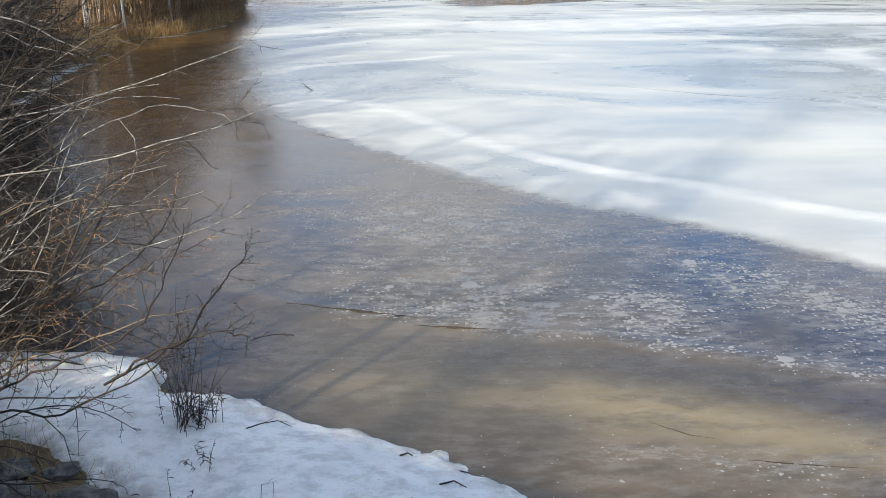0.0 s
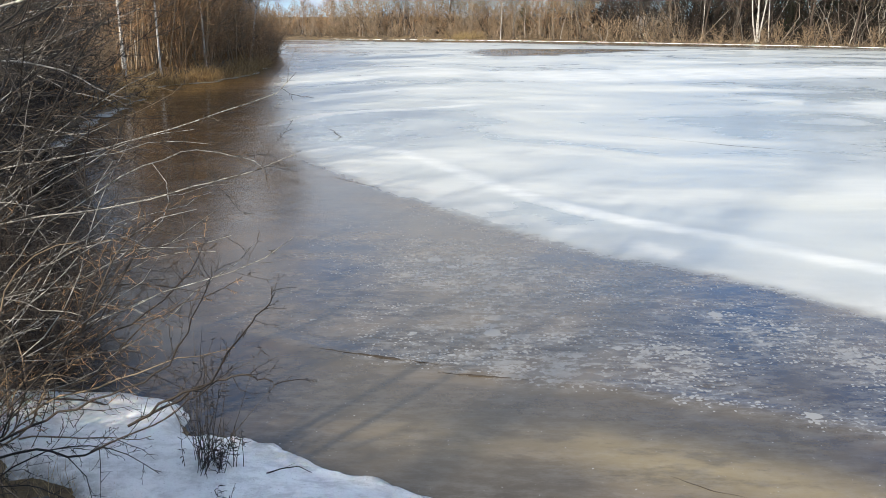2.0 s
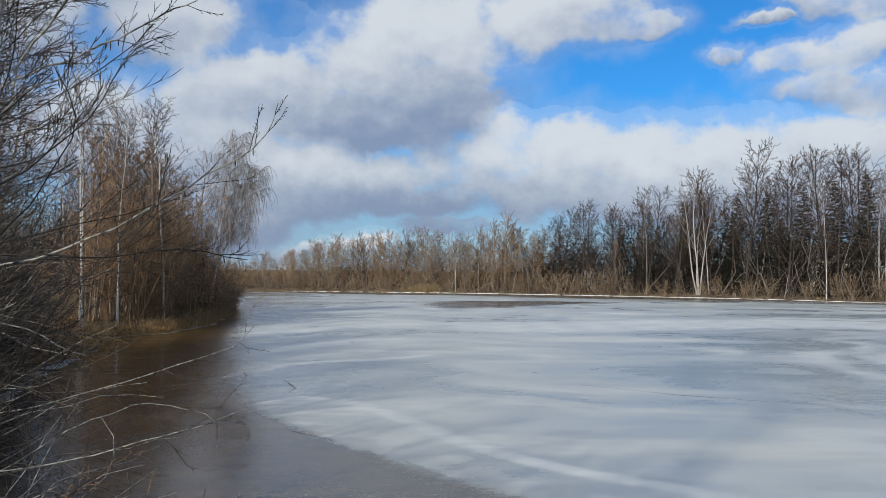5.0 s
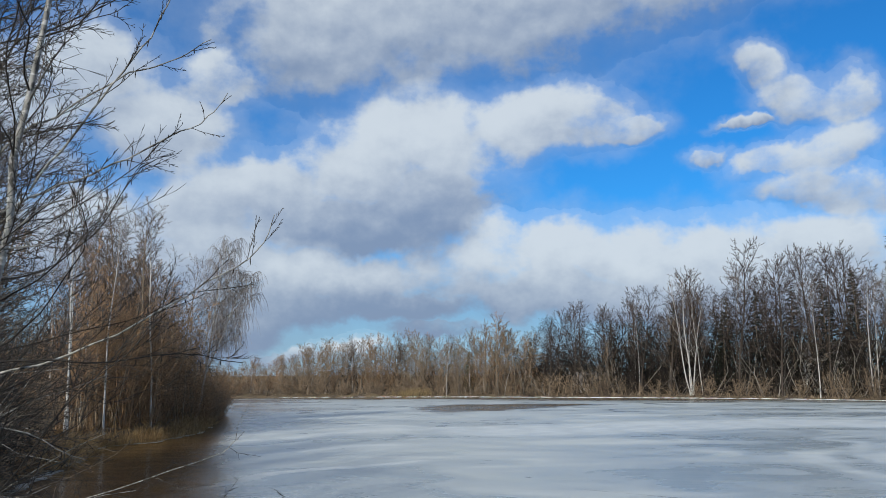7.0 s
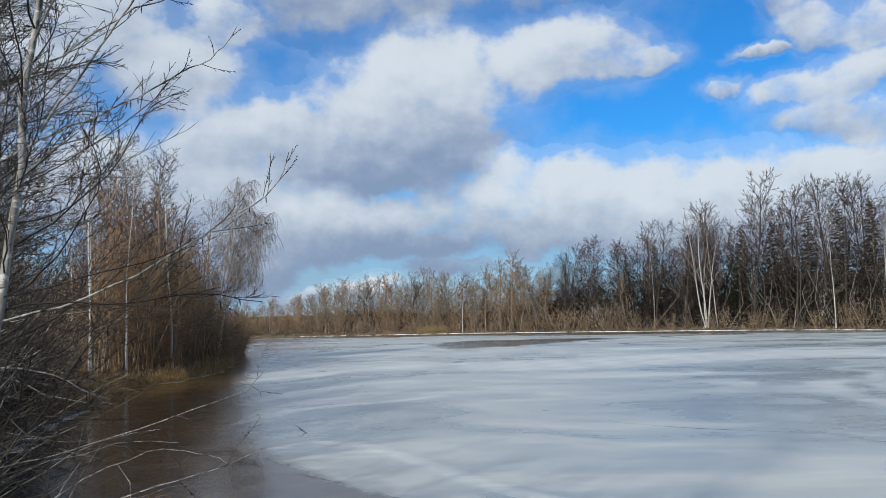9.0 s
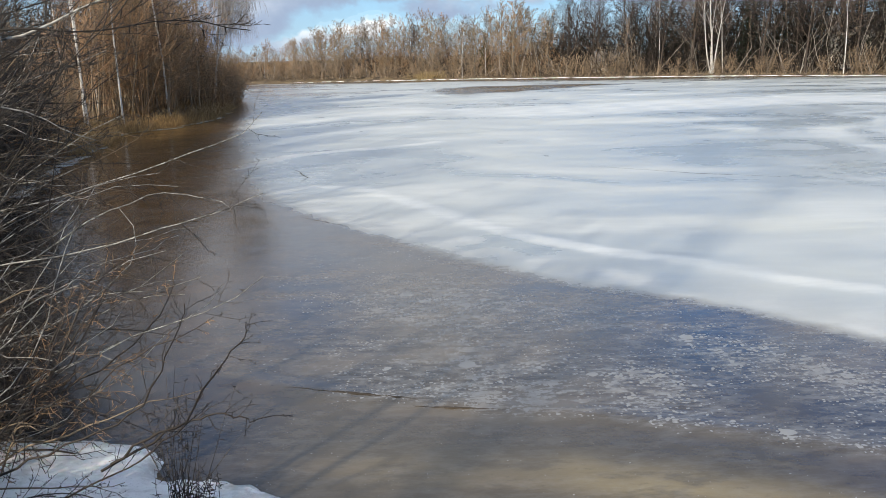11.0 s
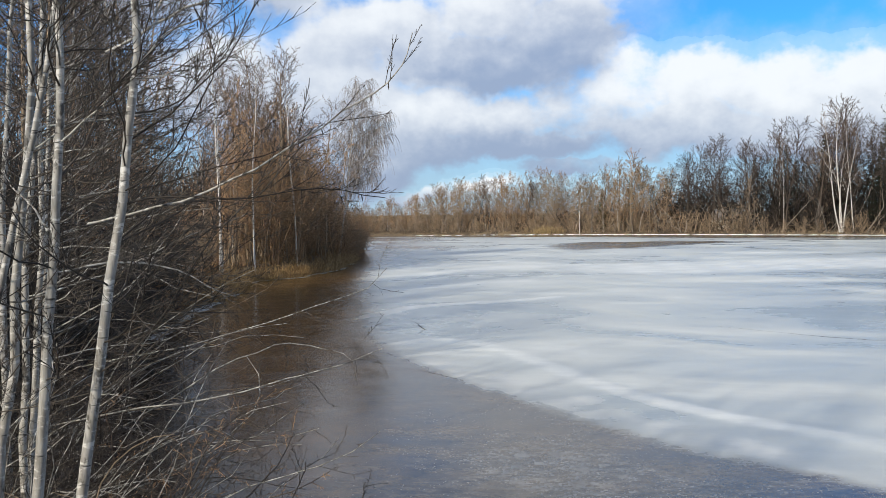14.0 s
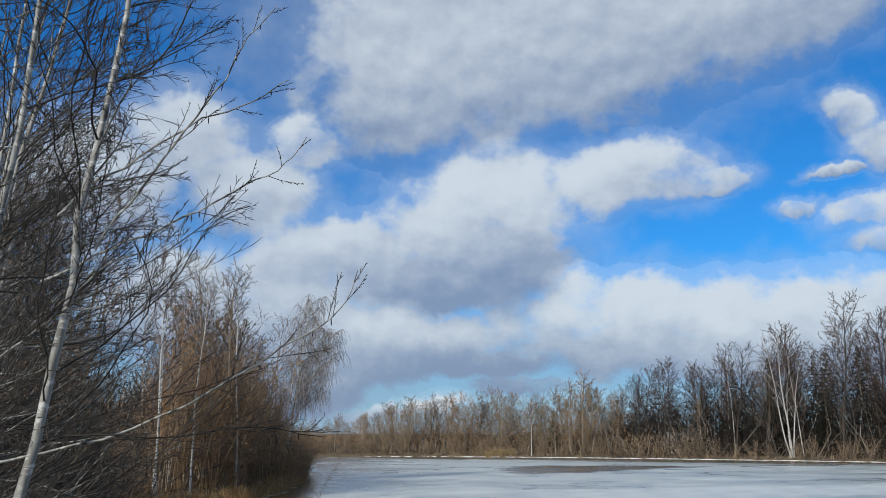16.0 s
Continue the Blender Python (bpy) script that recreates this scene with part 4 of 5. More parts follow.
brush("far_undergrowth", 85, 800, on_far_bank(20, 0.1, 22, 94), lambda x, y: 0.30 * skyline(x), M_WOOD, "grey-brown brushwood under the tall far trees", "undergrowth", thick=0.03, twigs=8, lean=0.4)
brush("far_undergrowth", 84, 1000, on_far_bank(30, 8, 24, 94), lambda x, y: 0.75 * skyline(x), M_DEEP_SHADE, "dark stems of the deep far wood, its shade in their colour", "undergrowth", thick=0.1, twigs=12, lean=0.1)
brush("far_undergrowth", 92, 1200, on_far_bank(34, 6), lambda x, y: 0.45 * skyline(x), M_DEEP_SHADE, "brushwood deeper in the far wood, its shade put into the colour", "undergrowth", thick=0.07, twigs=10, lean=0.2)
brush("far_undergrowth", 87, 1100, on_far_bank(4, 0.0), lambda x, y: 1.8, M_TRUNK, "low brown scrub along the far water's edge", "undergrowth", thick=0.045, twigs=7, lean=0.5)
brush("far_undergrowth", 90, 700, on_far_bank(30, 6, -46, 30), lambda x, y: 0.7 * skyline(x), M_TWIG_RED, "reddish brown twigs of the sunlit far wood", "undergrowth", thick=0.05, twigs=10, lean=0.25)
brush("far_grass", 93, 1800, on_far_bank(3.0, 0.0), lambda x, y: 0.4, M_TRUNK, "dry brown grass along the far water's edge", "grass", thick=0.045, twigs=0)
brush("reed_bed", 94, 700, lambda r: (1.0 + 2.6 * r.normal() * 0.7, 176.0 + r.uniform(-1, 1)), lambda x, y: 1.9, M_STRAW, "clump of pale straw-coloured reeds", "reeds", lean=0.08, thick=0.035, twigs=0)

# left bank wood
for k in range(16):
    y = 62 + 34 * (k + rng.random()) / 16
    tagged(plant(rng.choice(("brown0", "brown1", "red1")), left_x(y) - 5 - rng.random() * 9, y, rng.uniform(0, 360), rng.uniform(1.0, 1.35), USED), group="left bank thickets")
for k in range(30):
    y = 52 + 84 * ((k + rng.random()) / 38) ** 1.35
    x = left_x(y) - 0.4 - rng.random() ** 1.4 * 3.0
    size = rng.uniform(0.75, 1.05) * (1.0 if y < 80 else 0.62) * (1 + 0.075 * (left_x(y) - x))
    if y < 74:
        tagged(plant(f"alderwood{k % 3}", x, y, rng.uniform(0, 360), rng.uniform(0.7, 1.1), USED), group="left bank alders")
    else:
        tagged(plant(rng.choice(("red0", "red1", "red2", "brown0", "brown1")), x, y, rng.uniform(0, 360), size, USED), group="left bank thickets")
for k in range(9):
    y = 52 + 32 * (k + rng.random()) / 9
    x = left_x(y) - 1.6 - rng.random() * 4
    tagged(plant(rng.choice(("slim0", "slim1", "slim2", "crown0", "crown1")), x, y, rng.uniform(0, 360), rng.uniform(0.8, 1.05), USED), group="left bank trees")
for x, y, size, turn, kind in ((-11.5, 13.5, 0.75, 33, "crown0"), (-14.5, 17.5, 0.85, 95, "crown1"), (-16.5, 22.5, 0.8, 170, "crown0"), (-19, 27, 0.9, 260, "crown1"), (-21, 33, 0.95, 310, "crown0"), (-20.4, 64, 0.95, 90, "alderwood1"), (-21.3, 70, 1.0, 10, "alderwood0"), (-19.0, 52.5, 1.0, 20, "slim0"), (-19.3, 58, 1.03, 60, "crown0"), (-21.5, 60, 1.05, 300, "crown1")):
    tagged(plant(kind, x, y, turn, size, USED), group="left bank trees")
for k in range(14):
    y = 13 + 22 * (k + rng.random()) / 14
    x = left_x(y) - 1.8 - rng.random() * 4
    tagged(plant(rng.choice(("brown0", "brown1", "red0", "red2")), x, y, rng.uniform(0, 360), rng.uniform(0.55, 0.85) * (0.55 + y / 60), USED), group="left bank thickets")
for k in range(18):
    y = 69 + 30 * (k + rng.random()) / 18
    tagged(plant(("red0", "brown0", "red2", "brown1")[k % 4], left_x(y) + 1.1 - rng.random() * 1.6, y, rng.uniform(0, 360), rng.uniform(0.55, 0.9), USED), "dark reddish thicket on the point of the bank", group="left bank thickets")
for k in range(5):
    y = 28 + 10 * (k + rng.random()) / 5
    x = left_x(y) - 2.0 - rng.random() * 4.5
    tagged(plant(rng.choice(("slim0", "slim1", "slim2", "crown0", "crown1", "crown1")), x, y, rng.uniform(0, 360), rng.uniform(0.85, 1.05), USED), group="left bank trees")
for k in range(20):
    y = 53 + 22 * (k + rng.random()) / 20
    tagged(plant(("red0", "alderwood0", "red1", "brown0", "alderwood2")[k % 5], left_x(y) - 1.4 - rng.random() * 2.6, y, rng.uniform(0, 360), rng.uniform(0.8, 1.25), USED), group="left bank thickets")
for k in range(12):
    y = 57 + 25 * (k + rng.random()) / 12
    tagged(plant(("crown0", "alderwood1", "crown1", "slim2")[k % 4], left_x(y) - 3.5 - rng.random() * 5, y, rng.uniform(0, 360), (0.95, 1.25, 1.0, 1.0)[k % 4] * rng.uniform(0.85, 1.1), USED), group="left bank trees")
for k in range(9):
    y = 19 + 16 * (k + rng.random()) / 9
    tagged(plant(("crown0", "crown1", "alderwood2")[k % 3], left_x(y) - 0.6 - rng.random() * 2.0, y, rng.uniform(0, 360), rng.uniform(0.75, 1.05), USED), group="left bank trees")
for k in range(10):
    y = 36 + 13 * (k + rng.random()) / 10
    tagged(plant(("brown0", "red1", "brown1")[k % 3], left_x(y) - 1.0 - rng.random() * 2.5, y, rng.uniform(0, 360), rng.uniform(0.45, 0.68), USED), group="left bank thickets")
for k in range(6):
    y = 27 + 10 * (k + rng.random()) / 6
    tagged(plant(("crown0", "alderwood1", "crown1", "alderwood2")[k % 4], left_x(y) - 0.8 - rng.random() * 2.2, y, rng.uniform(0, 360), rng.uniform(0.8, 1.05), USED), group="left bank trees")
for y, off, turn, size in ((48.5, 0.4, 140, 1.12), (50.2, 1.0, 250, 0.95), (58.5, 0.6, 80, 1.1)):
    tagged(plant("slim1" if turn > 100 else "slim0", left_x(y) - off, y, turn, size, USED), "slim white-trunked birch at the edge of the bank", group="left bank trees")
for k in range(8):
    y = 37 + 36 * (k + rng.random()) / 8
    tagged(plant(("red0", "brown1", "red2", "red1")[k % 4], left_x(y) - 1.2 - rng.random() * 1.5, y, rng.uniform(0, 360), rng.uniform(0.30, 0.55), USED), "low thicket of bare brown twigs at the foot of the bank", group="left bank thickets")
brush("bank_undergrowth", 95, 330, on_left_bank(53, 135, 2.6, 2.2), lambda x, y: 6.5 if y < 84 else 4.0, M_TWIG_RED, "reddish brown brushwood along the left bank", "undergrowth", thick=0.022, twigs=12, lean=0.4)
brush("bank_undergrowth", 89, 500, on_left_bank(60, 105, 9, 4), lambda x, y: 8.0, M_WOOD, "dark brown brushwood deep in the left wood", "undergrowth", thick=0.04, twigs=14, lean=0.2)
# backing brushwood whose near-black colour paints the unlit depth of the bank
brush("bank_undergrowth", 86, 450, on_left_bank(66, 98, 18, 6), lambda x, y: 10.0, M_DEEP_SHADE, "brushwood deep in the left wood, its shade put into the colour", "undergrowth", thick=0.055, twigs=14, lean=0.2)
brush("bank_undergrowth", 88, 2400, on_left_bank(8, 36, 4, 0.3), lambda x, y: 3.6, M_DEEP_SHADE, "tangle of brushwood on the near bank, coloured dark for deep shade", "undergrowth", thick=0.010, twigs=20, lean=0.45)
brush("bank_undergrowth", 83, 1500, on_left_bank(9, 36, 4, 1.0), lambda x, y: 6.5, M_DEEP_SHADE, "brushwood behind the near alders, coloured dark for deep shade", "undergrowth", thick=0.020, twigs=20, lean=0.3)
brush("bank_undergrowth", 81, 420, lambda r: (r.uniform(-7.8, -4.7), r.uniform(5.8, 10.5)), lambda x, y: 2.8, M_TWIG_DARK, "brown tangle of fine twigs behind the near alders", "undergrowth", thick=0.007, twigs=18, lean=0.5)
brush("far_undergrowth", 82, 170, on_far_bank(9, 0.5, -46, 90), lambda x, y: 0.62 * skyline(x), M_PALE, "pale slanting stems along the far bank", "undergrowth", thick=0.055, twigs=3, lean=0.12)
brush("bank_undergrowth", 96, 220, on_left_bank(28, 90, 3), lambda x, y: 2.2, M_TWIG_DARK, "dark overhanging brushwood at the water's edge", "undergrowth", lean=0.7, thick=0.014, twigs=6)
brush("bank_grass", 97, 3000, on_left_bank(34, 90, 3.0, -0.8), lambda x, y: 0.95, M_RUST, "rust-brown dry grass hanging over the bank", "grass", lean=0.35, thick=0.016, twigs=0)
brush("bank_grass", 98, 4200, on_left_bank(38, 80, 1.6, -1.3), lambda x, y: 1.2, M_GOLD, "golden brown dry grass on the bank", "grass", lean=0.45, thick=0.02, twigs=0)


# weeping birch at the point
def weeping_birch():
    rng = np.random.default_rng(21)
    top = new("weeping_birch")
    t1, crown, hang = Tubes(), Tubes(), Tubes()
    trunk = bend(rng, (0, 0, -0.3), (0.10, 0.0, 1), 16.6, 12, 0.02, 0.01)
    t1.line(trunk, 0.12 * (1 - np.linspace(0, 1, 13)) ** 0.8 + 0.012, 8)
    second = bend(rng, trunk[3], (0.42, 0.1, 1), 10, 8, 0.04, 0.03)
    t1.line(second, np.linspace(0.09, 0.012, 9), 6)
    for stem, n_, lo in ((trunk, 30, 0.34), (second, 26, 0.2)):
        for k in range(n_):
            t = lo + (0.98 - lo) * (k + rng.random()) / n_
            p, _ = along(stem, t)
            a = k * 2.4
            limb = bend(rng, p, (math.cos(a) + 0.32, math.sin(a), 1.15), 3.6 * (1.2 - 0.75 * t) * rng.uniform(0.8, 1.2), 7, 0.08, 0.0, 0.10)
            crown.line(limb, np.linspace(0.024, 0.007, 8), 3)
            for j in range(58):
                q, way_ = along(limb, 0.1 + 0.89 * rng.random())
                d = rng.normal(0, 0.45, 3) + way_ / (np.linalg.norm(way_) + 1e-6) * 0.35
                hang.line(bend(rng, q, d, rng.uniform(0.5, 2.3), 4, 0.10, -0.85), (0.010, 0.009, 0.009, 0.008, 0.006), 3)
    part("trunk", t1.mesh("trunk"), M_BIRCH, top)
    part("limb_frame", crown.mesh("limb_frame"), M_TWIG_BIRCH, top)
    part("crown", hang.mesh("crown"), M_TWIG_GREY, top, "long thin hanging twigs")
    return tagged(top, "weeping birch with white trunk and long hanging twigs", "tree")


settle(weeping_birch(), -19.2, 76)


# ---- near alders on the bank beside the bridge ----
def crooked(rng, line, much):
    """A given line, finer and with small kinks."""
    s_, t_ = np.linspace(0, 1, 21), np.linspace(0, 1, len(line))
    fine_ = np.stack([np.interp(s_, t_, np.asarray(line, float)[:, i]) for i in range(3)], -1)
    fine_[1:] += rng.normal(0, much, (20, 3))
    return fine_


def alder(name, seed, line, radius, limbs, reach, extra=(), side=(0.9, 0.15), label="", lo=0.24, thin=0.0026, counts=(10, 7), cone=0.8):
    """A slim alder along a given trunk line, with side branches leaning towards the light."""
    rng = np.random.default_rng(seed)
    top = new(name)
    knots = np.array(line, float)
    foot = knots[0].copy()
    t = np.linspace(0, 1, len(knots))
    fine = np.linspace(0, 1, 17)
    trunk = np.stack([np.interp(fine, t, knots[:, i]) for i in range(3)], -1) - foot
    for _ in range(2):
        trunk[1:-1] = 0.5 * trunk[1:-1] + 0.25 * (trunk[:-2] + trunk[2:])
    trunk[1:-1] += rng.normal(0, 0.012, (15, 3)) * np.array([1, 1, 0])
    t1, crown, cones = Tubes(), Tubes(), Tubes()
    t1.line(trunk, radius * (1 - 0.85 * fine) + 0.004, 9)
    part("trunk", t1.mesh("trunk"), M_ALDER, top)
    span = np.linalg.norm(trunk[-1] - trunk[0])
    lines_ = [(crooked(rng, e, 0.007) - foot, 0.009) for e in extra]
    for k in range(limbs):
        u = lo + (0.97 - lo) * (k + rng.random()) / limbs
        p, _ = along(trunk, u)
        a = rng.normal(side[1], 1.0) if rng.random() < side[0] else rng.uniform(0, 6.28)
        far = reach * (1.1 - 0.6 * u) * rng.uniform(0.55, 1.15)
        lines_.append((bend(rng, p, (math.cos(a), math.sin(a), rng.uniform(-0.05, 0.4) + 0.55 * u), far, 11, 0.12, 0.02), radius * rng.uniform(0.12, 0.24)))
    for k, (limb, r) in enumerate(lines_):
        tube = Tubes()
        if len(limb) < 6:
            s_ = np.linspace(0, 1, 9)
            limb = np.stack([np.interp(s_, np.linspace(0, 1, len(limb)), limb[:, i]) for i in range(3)], -1)
        tube.line(limb, np.linspace(r, thin, len(limb)), 5)
        part("branch", tube.mesh("branch"), M_ALDER if r > 0.0075 else M_TWIG_NEAR, top)
        branch(rng, crown, limb, r, 2, counts, 0.58, 0.11, 0.05, 0.0, 0.24 if k < len(extra) else 0.42, thin)
        for j in range(int(cone * 4)):
            q, _ = along(limb, rng.uniform(0.4, 1.0))
            cones.line(bend(rng, q, (rng.normal(0, 0.2), 0, -1), rng.uniform(0.03, 0.06), 3, 0.05, 0), (0.002, 0.004, 0.004, 0.001), 4)
    part("crown", crown.mesh("crown"), M_TWIG_NEAR, top)
    if cones.n:
        tagged(part("catkin_tuft", cones.mesh("catkin_tuft"), M_CATKIN, top, "small dark catkins and cones"), kind="stuff")
    top.location = foot
    return tagged(top, label, "tree", group="near alders")


long_arm = [(-2.88, 4.85, 4.0), (-2.68, 4.85, 4.04), (-2.26, 4.85, 4.13), (-1.87, 4.85, 4.29), (-1.52, 4.85, 4.48), (-1.2, 4.85, 4.68), (-0.99, 4.85, 4.8), (-0.88, 4.85, 4.95), (-0.84, 4.85, 5.08)]
upper_arm = [(-2.64, 4.7, 5.01), (-2.31, 4.7, 5.17), (-2.0, 4.7, 5.31), (-1.75, 4.7, 5.41), (-1.47, 4.7, 5.58), (-1.26, 4.7, 5.67), (-1.13, 4.7, 5.85)]
high_arm = [(-2.6, 4.7, 5.39), (-2.4, 4.7, 5.59), (-2.16, 4.7, 5.73), (-1.77, 4.7, 5.97), (-1.45, 4.7, 6.09), (-1.25, 4.7, 6.22)]
steep_arm = [(-2.34, 4.7, 5.2), (-2.1, 4.7, 5.57), (-1.86, 4.7, 5.91), (-1.64, 4.7, 6.23), (-1.52, 4.7, 6.52), (-1.35, 4.7, 6.71)]
alder("alder_tree", 1, [(-3.1, 4.6, 0.3), (-2.8, 4.6, 2.57), (-2.56, 4.6, 3.83), (-2.38, 4.6, 5.0), (-2.33, 4.6, 6.0), (-2.2, 4.6, 7.2), (-2.0, 4.6, 10.0)], 0.034, 36, 1.9, (long_arm, upper_arm, high_arm, steep_arm), label="slim grey alder stem with a long arching branch")
alder("alder_tree", 2, [(-3.4, 4.8, 0.7), (-3.2, 4.8, 2.58), (-3.05, 4.8, 4.0), (-2.97, 4.8, 5.2), (-2.92, 4.8, 6.9), (-2.8, 4.8, 10.5)], 0.036, 36, 1.9, label="slim grey alder stem on the bank by the bridge")
alder("alder_tree", 3, [(-4.2, 5.6, 0.6), (-3.95, 5.6, 3.0), (-3.7, 5.6, 5.0), (-3.75, 5.6, 7.5), (-3.6, 5.6, 10.5)], 0.036, 34, 2.0, label="slim grey alder stem in a clump")
alder("alder_tree", 4, [(-4.1, 5.3, 0.6), (-4.1, 5.3, 2.6), (-3.55, 5.4, 4.6), (-3.2, 5.4, 6.5), (-2.7, 5.4, 9.0)], 0.030, 32, 1.9, label="thin leaning alder stem in a clump")
alder("alder_tree", 5, [(-4.6, 6.6, 0.5), (-4.5, 6.6, 3.4), (-4.2, 6.6, 6.0), (-4.1, 6.6, 9.5)], 0.034, 34, 2.2, label="slim grey alder stem further down the bank")
alder("alder_tree", 6, [(-5.3, 7.6, 0.4), (-5.0, 7.6, 3.4), (-4.9, 7.6, 6.0), (-4.5, 7.6, 9.0)], 0.036, 36, 2.6, label="slim grey alder stem further down the bank")
alder("alder_tree", 7, [(-6.4, 9.0, 0.3), (-6.4, 9.0, 3.4), (-6.2, 9.0, 6.0), (-5.9, 9.0, 9.0)], 0.05, 32, 3.0, label="grey alder leaning over the water")
alder("alder_tree", 8, [(-7.6, 11.5, 0.2), (-7.5, 11.5, 3.0), (-7.3, 11.5, 6.0), (-7.0, 11.5, 9.0)], 0.05, 32, 3.4, label="grey alder leaning over the water")
alder("alder_tree", 9, [(-9.4, 15, 0.2), (-9.6, 15, 3.0), (-9.4, 15, 6.5), (-9.0, 15, 10.0)], 0.06, 26, 3.6, label="grey alder leaning over the water", thin=0.006)
alder("alder_tree", 10, [(-12.4, 20, 0.2), (-12.2, 20, 3.0), (-12.2, 20, 6.5), (-11.8, 20, 11.0)], 0.07, 26, 4.0, label="grey alder at the water's edge", thin=0.008)
alder("alder_tree", 11, [(-14.5, 26, 0.2), (-14.4, 26, 3.0), (-14.6, 26, 6.5), (-14.4, 26, 11.5)], 0.08, 26, 4.2, label="grey alder at the water's edge", thin=0.009)

# low branches reaching over the ice
arm_a = [(-7.6, 9.3, 0.9), (-6.2, 9.2, 1.5), (-4.8, 9.0, 1.85), (-3.73, 9.0, 2.0), (-2.91, 9.0, 2.22), (-2.28, 9.0, 2.4), (-1.85, 9.0, 2.58)]
arm_b = [(-7.4, 11.0, 0.6), (-6.4, 11.0, 0.9), (-5.42, 11.0, 1.44), (-4.43, 11.0, 2.05), (-3.66, 11.0, 2.31), (-3.22, 11.0, 2.27), (-2.79, 11.0, 2.15), (-2.68, 11.0, 2.04)]
arm_c = [(-7.9, 11.0, 1.2), (-6.8, 11.0, 1.9), (-5.75, 11.0, 2.13), (-5.14, 11.0, 2.24), (-4.45, 11.0, 2.42), (-3.47, 11.0, 2.71), (-2.41, 11.0, 3.09), (-2.18, 11.0, 3.34)]


def spreading_bush(name, seed, foot, arms, extra, label, mat_main, mat_twig, reach=3.0, thin=0.004, r=0.014, way_=(1, 0), rise=(0.05, 0.5), counts=(8, 4)):
    rng = np.random.default_rng(seed)
    top = new(name)
    top.location = foot
    foot = np.array(foot, float)
    crown = Tubes()
    lines_ = [(crooked(rng, e, 0.010) - foot, r * 0.85) for e in extra]
    for k in range(arms):
        a = math.atan2(way_[1], way_[0]) + rng.normal(0, 0.55)
        lines_.append((bend(rng, rng.normal(0, 0.25, 3) * np.array([1, 1, 0.4]), (math.cos(a), math.sin(a), rng.uniform(*rise) * 2.0), reach * rng.uniform(0.5, 1.1), 11, 0.20, 0.0, 0.04), r * rng.uniform(0.5, 1.0)))
    for limb, rr in lines_:
        tube = Tubes()
        tube.line(limb, np.linspace(rr, thin, len(limb)), 5)
        part("branch", tube.mesh("branch"), mat_main, top)
        branch(rng, crown, limb, rr, 2, counts, 0.9, 0.30, 0.03, 0.0, 0.25, thin)
    part("crown", crown.mesh("crown"), mat_twig, top)
    return tagged(top, label, "bush", group="bank bushes")


spreading_bush("overhanging_bush", 31, (-7.8, 10.2, 0.3), 18, (arm_a, arm_b, arm_c), "bare bush with pale branches reaching low over the ice", M_ALDER, M_TWIG_NEAR, reach=5.0, counts=(12, 6))
spreading_bush("overhanging_bush", 32, (-6.0, 8.0, 0.3), 16, (), "bare bush with brown branches reaching low over the ice", M_ALDER, M_TWIG_NEAR, reach=4.0, thin=0.004, counts=(12, 6))
spreading_bush("overhanging_bush", 33, (-9.8, 14.0, 0.2), 16, (), "bare dark bush hanging over the water", M_TRUNK, M_TWIG_DARK, reach=5.5, thin=0.006, counts=(12, 6))
spreading_bush("overhanging_bush", 34, (-13.2, 22.0, 0.2), 16, (), "bare dark bush hanging over the water", M_TRUNK, M_TWIG_DARK, reach=6.0, thin=0.008, counts=(12, 6))
spreading_bush("overhanging_bush", 35, (-16.0, 31.0, 0.2), 16, (), "bare dark bush hanging over the water", M_TRUNK, M_TWIG_RED, reach=6.0, thin=0.009, counts=(12, 6))
spreading_bush("overhanging_bush", 39, (-5.3, 7.0, 0.4), 20, (), "bare bush with grey branches reaching low over the ice", M_ALDER, M_TWIG_NEAR, reach=3.4, thin=0.003, r=0.011, rise=(0.1, 0.6), counts=(12, 6))
spreading_bush("overhanging_bush", 40, (-5.0, 5.9, 0.7), 18, (), "tangle of bare dark branches on the bank by the bridge", M_ALDER, M_TWIG_NEAR, reach=3.0, thin=0.0026, r=0.010, rise=(0.2, 0.9), counts=(12, 6))
spreading_bush("overhanging_bush", 41, (-7.0, 9.6, 0.3), 20, (), "bare dark bush sprawling low over the wet ice", M_ALDER, M_TWIG_DARK, reach=4.4, thin=0.0035, r=0.011, rise=(0.0, 0.45), counts=(12, 7))
spreading_bush("overhanging_bush", 42, (-8.6, 12.3, 0.3), 20, (), "bare grey bush sprawling low over the wet ice", M_ALDER, M_TWIG_NEAR, reach=5.2, thin=0.004, r=0.012, rise=(0.0, 0.4), counts=(12, 7))
spreading_bush("overhanging_bush", 43, (-5.7, 8.2, 0.3), 18, (), "bare dark bush sprawling low over the wet ice", M_TWIG_DARK, M_TWIG_DARK, reach=3.6, thin=0.0035, r=0.014, rise=(0.05, 0.6), counts=(12, 7))
spreading_bush("overhanging_bush", 44, (-11.4, 17.5, 0.2), 18, (), "bare dark bush hanging over the water", M_TRUNK, M_TWIG_NEAR, reach=5.5, thin=0.006, r=0.02, rise=(0.0, 0.5), counts=(12, 6))
shrub_1 = [(-3.6, 4.9, 1.0), (-2.86, 4.9, 1.29), (-2.5, 4.9, 1.24), (-2.19, 4.9, 1.38), (-1.88, 4.9, 1.54), (-1.61, 4.9, 1.74), (-1.45, 4.9, 1.89)]
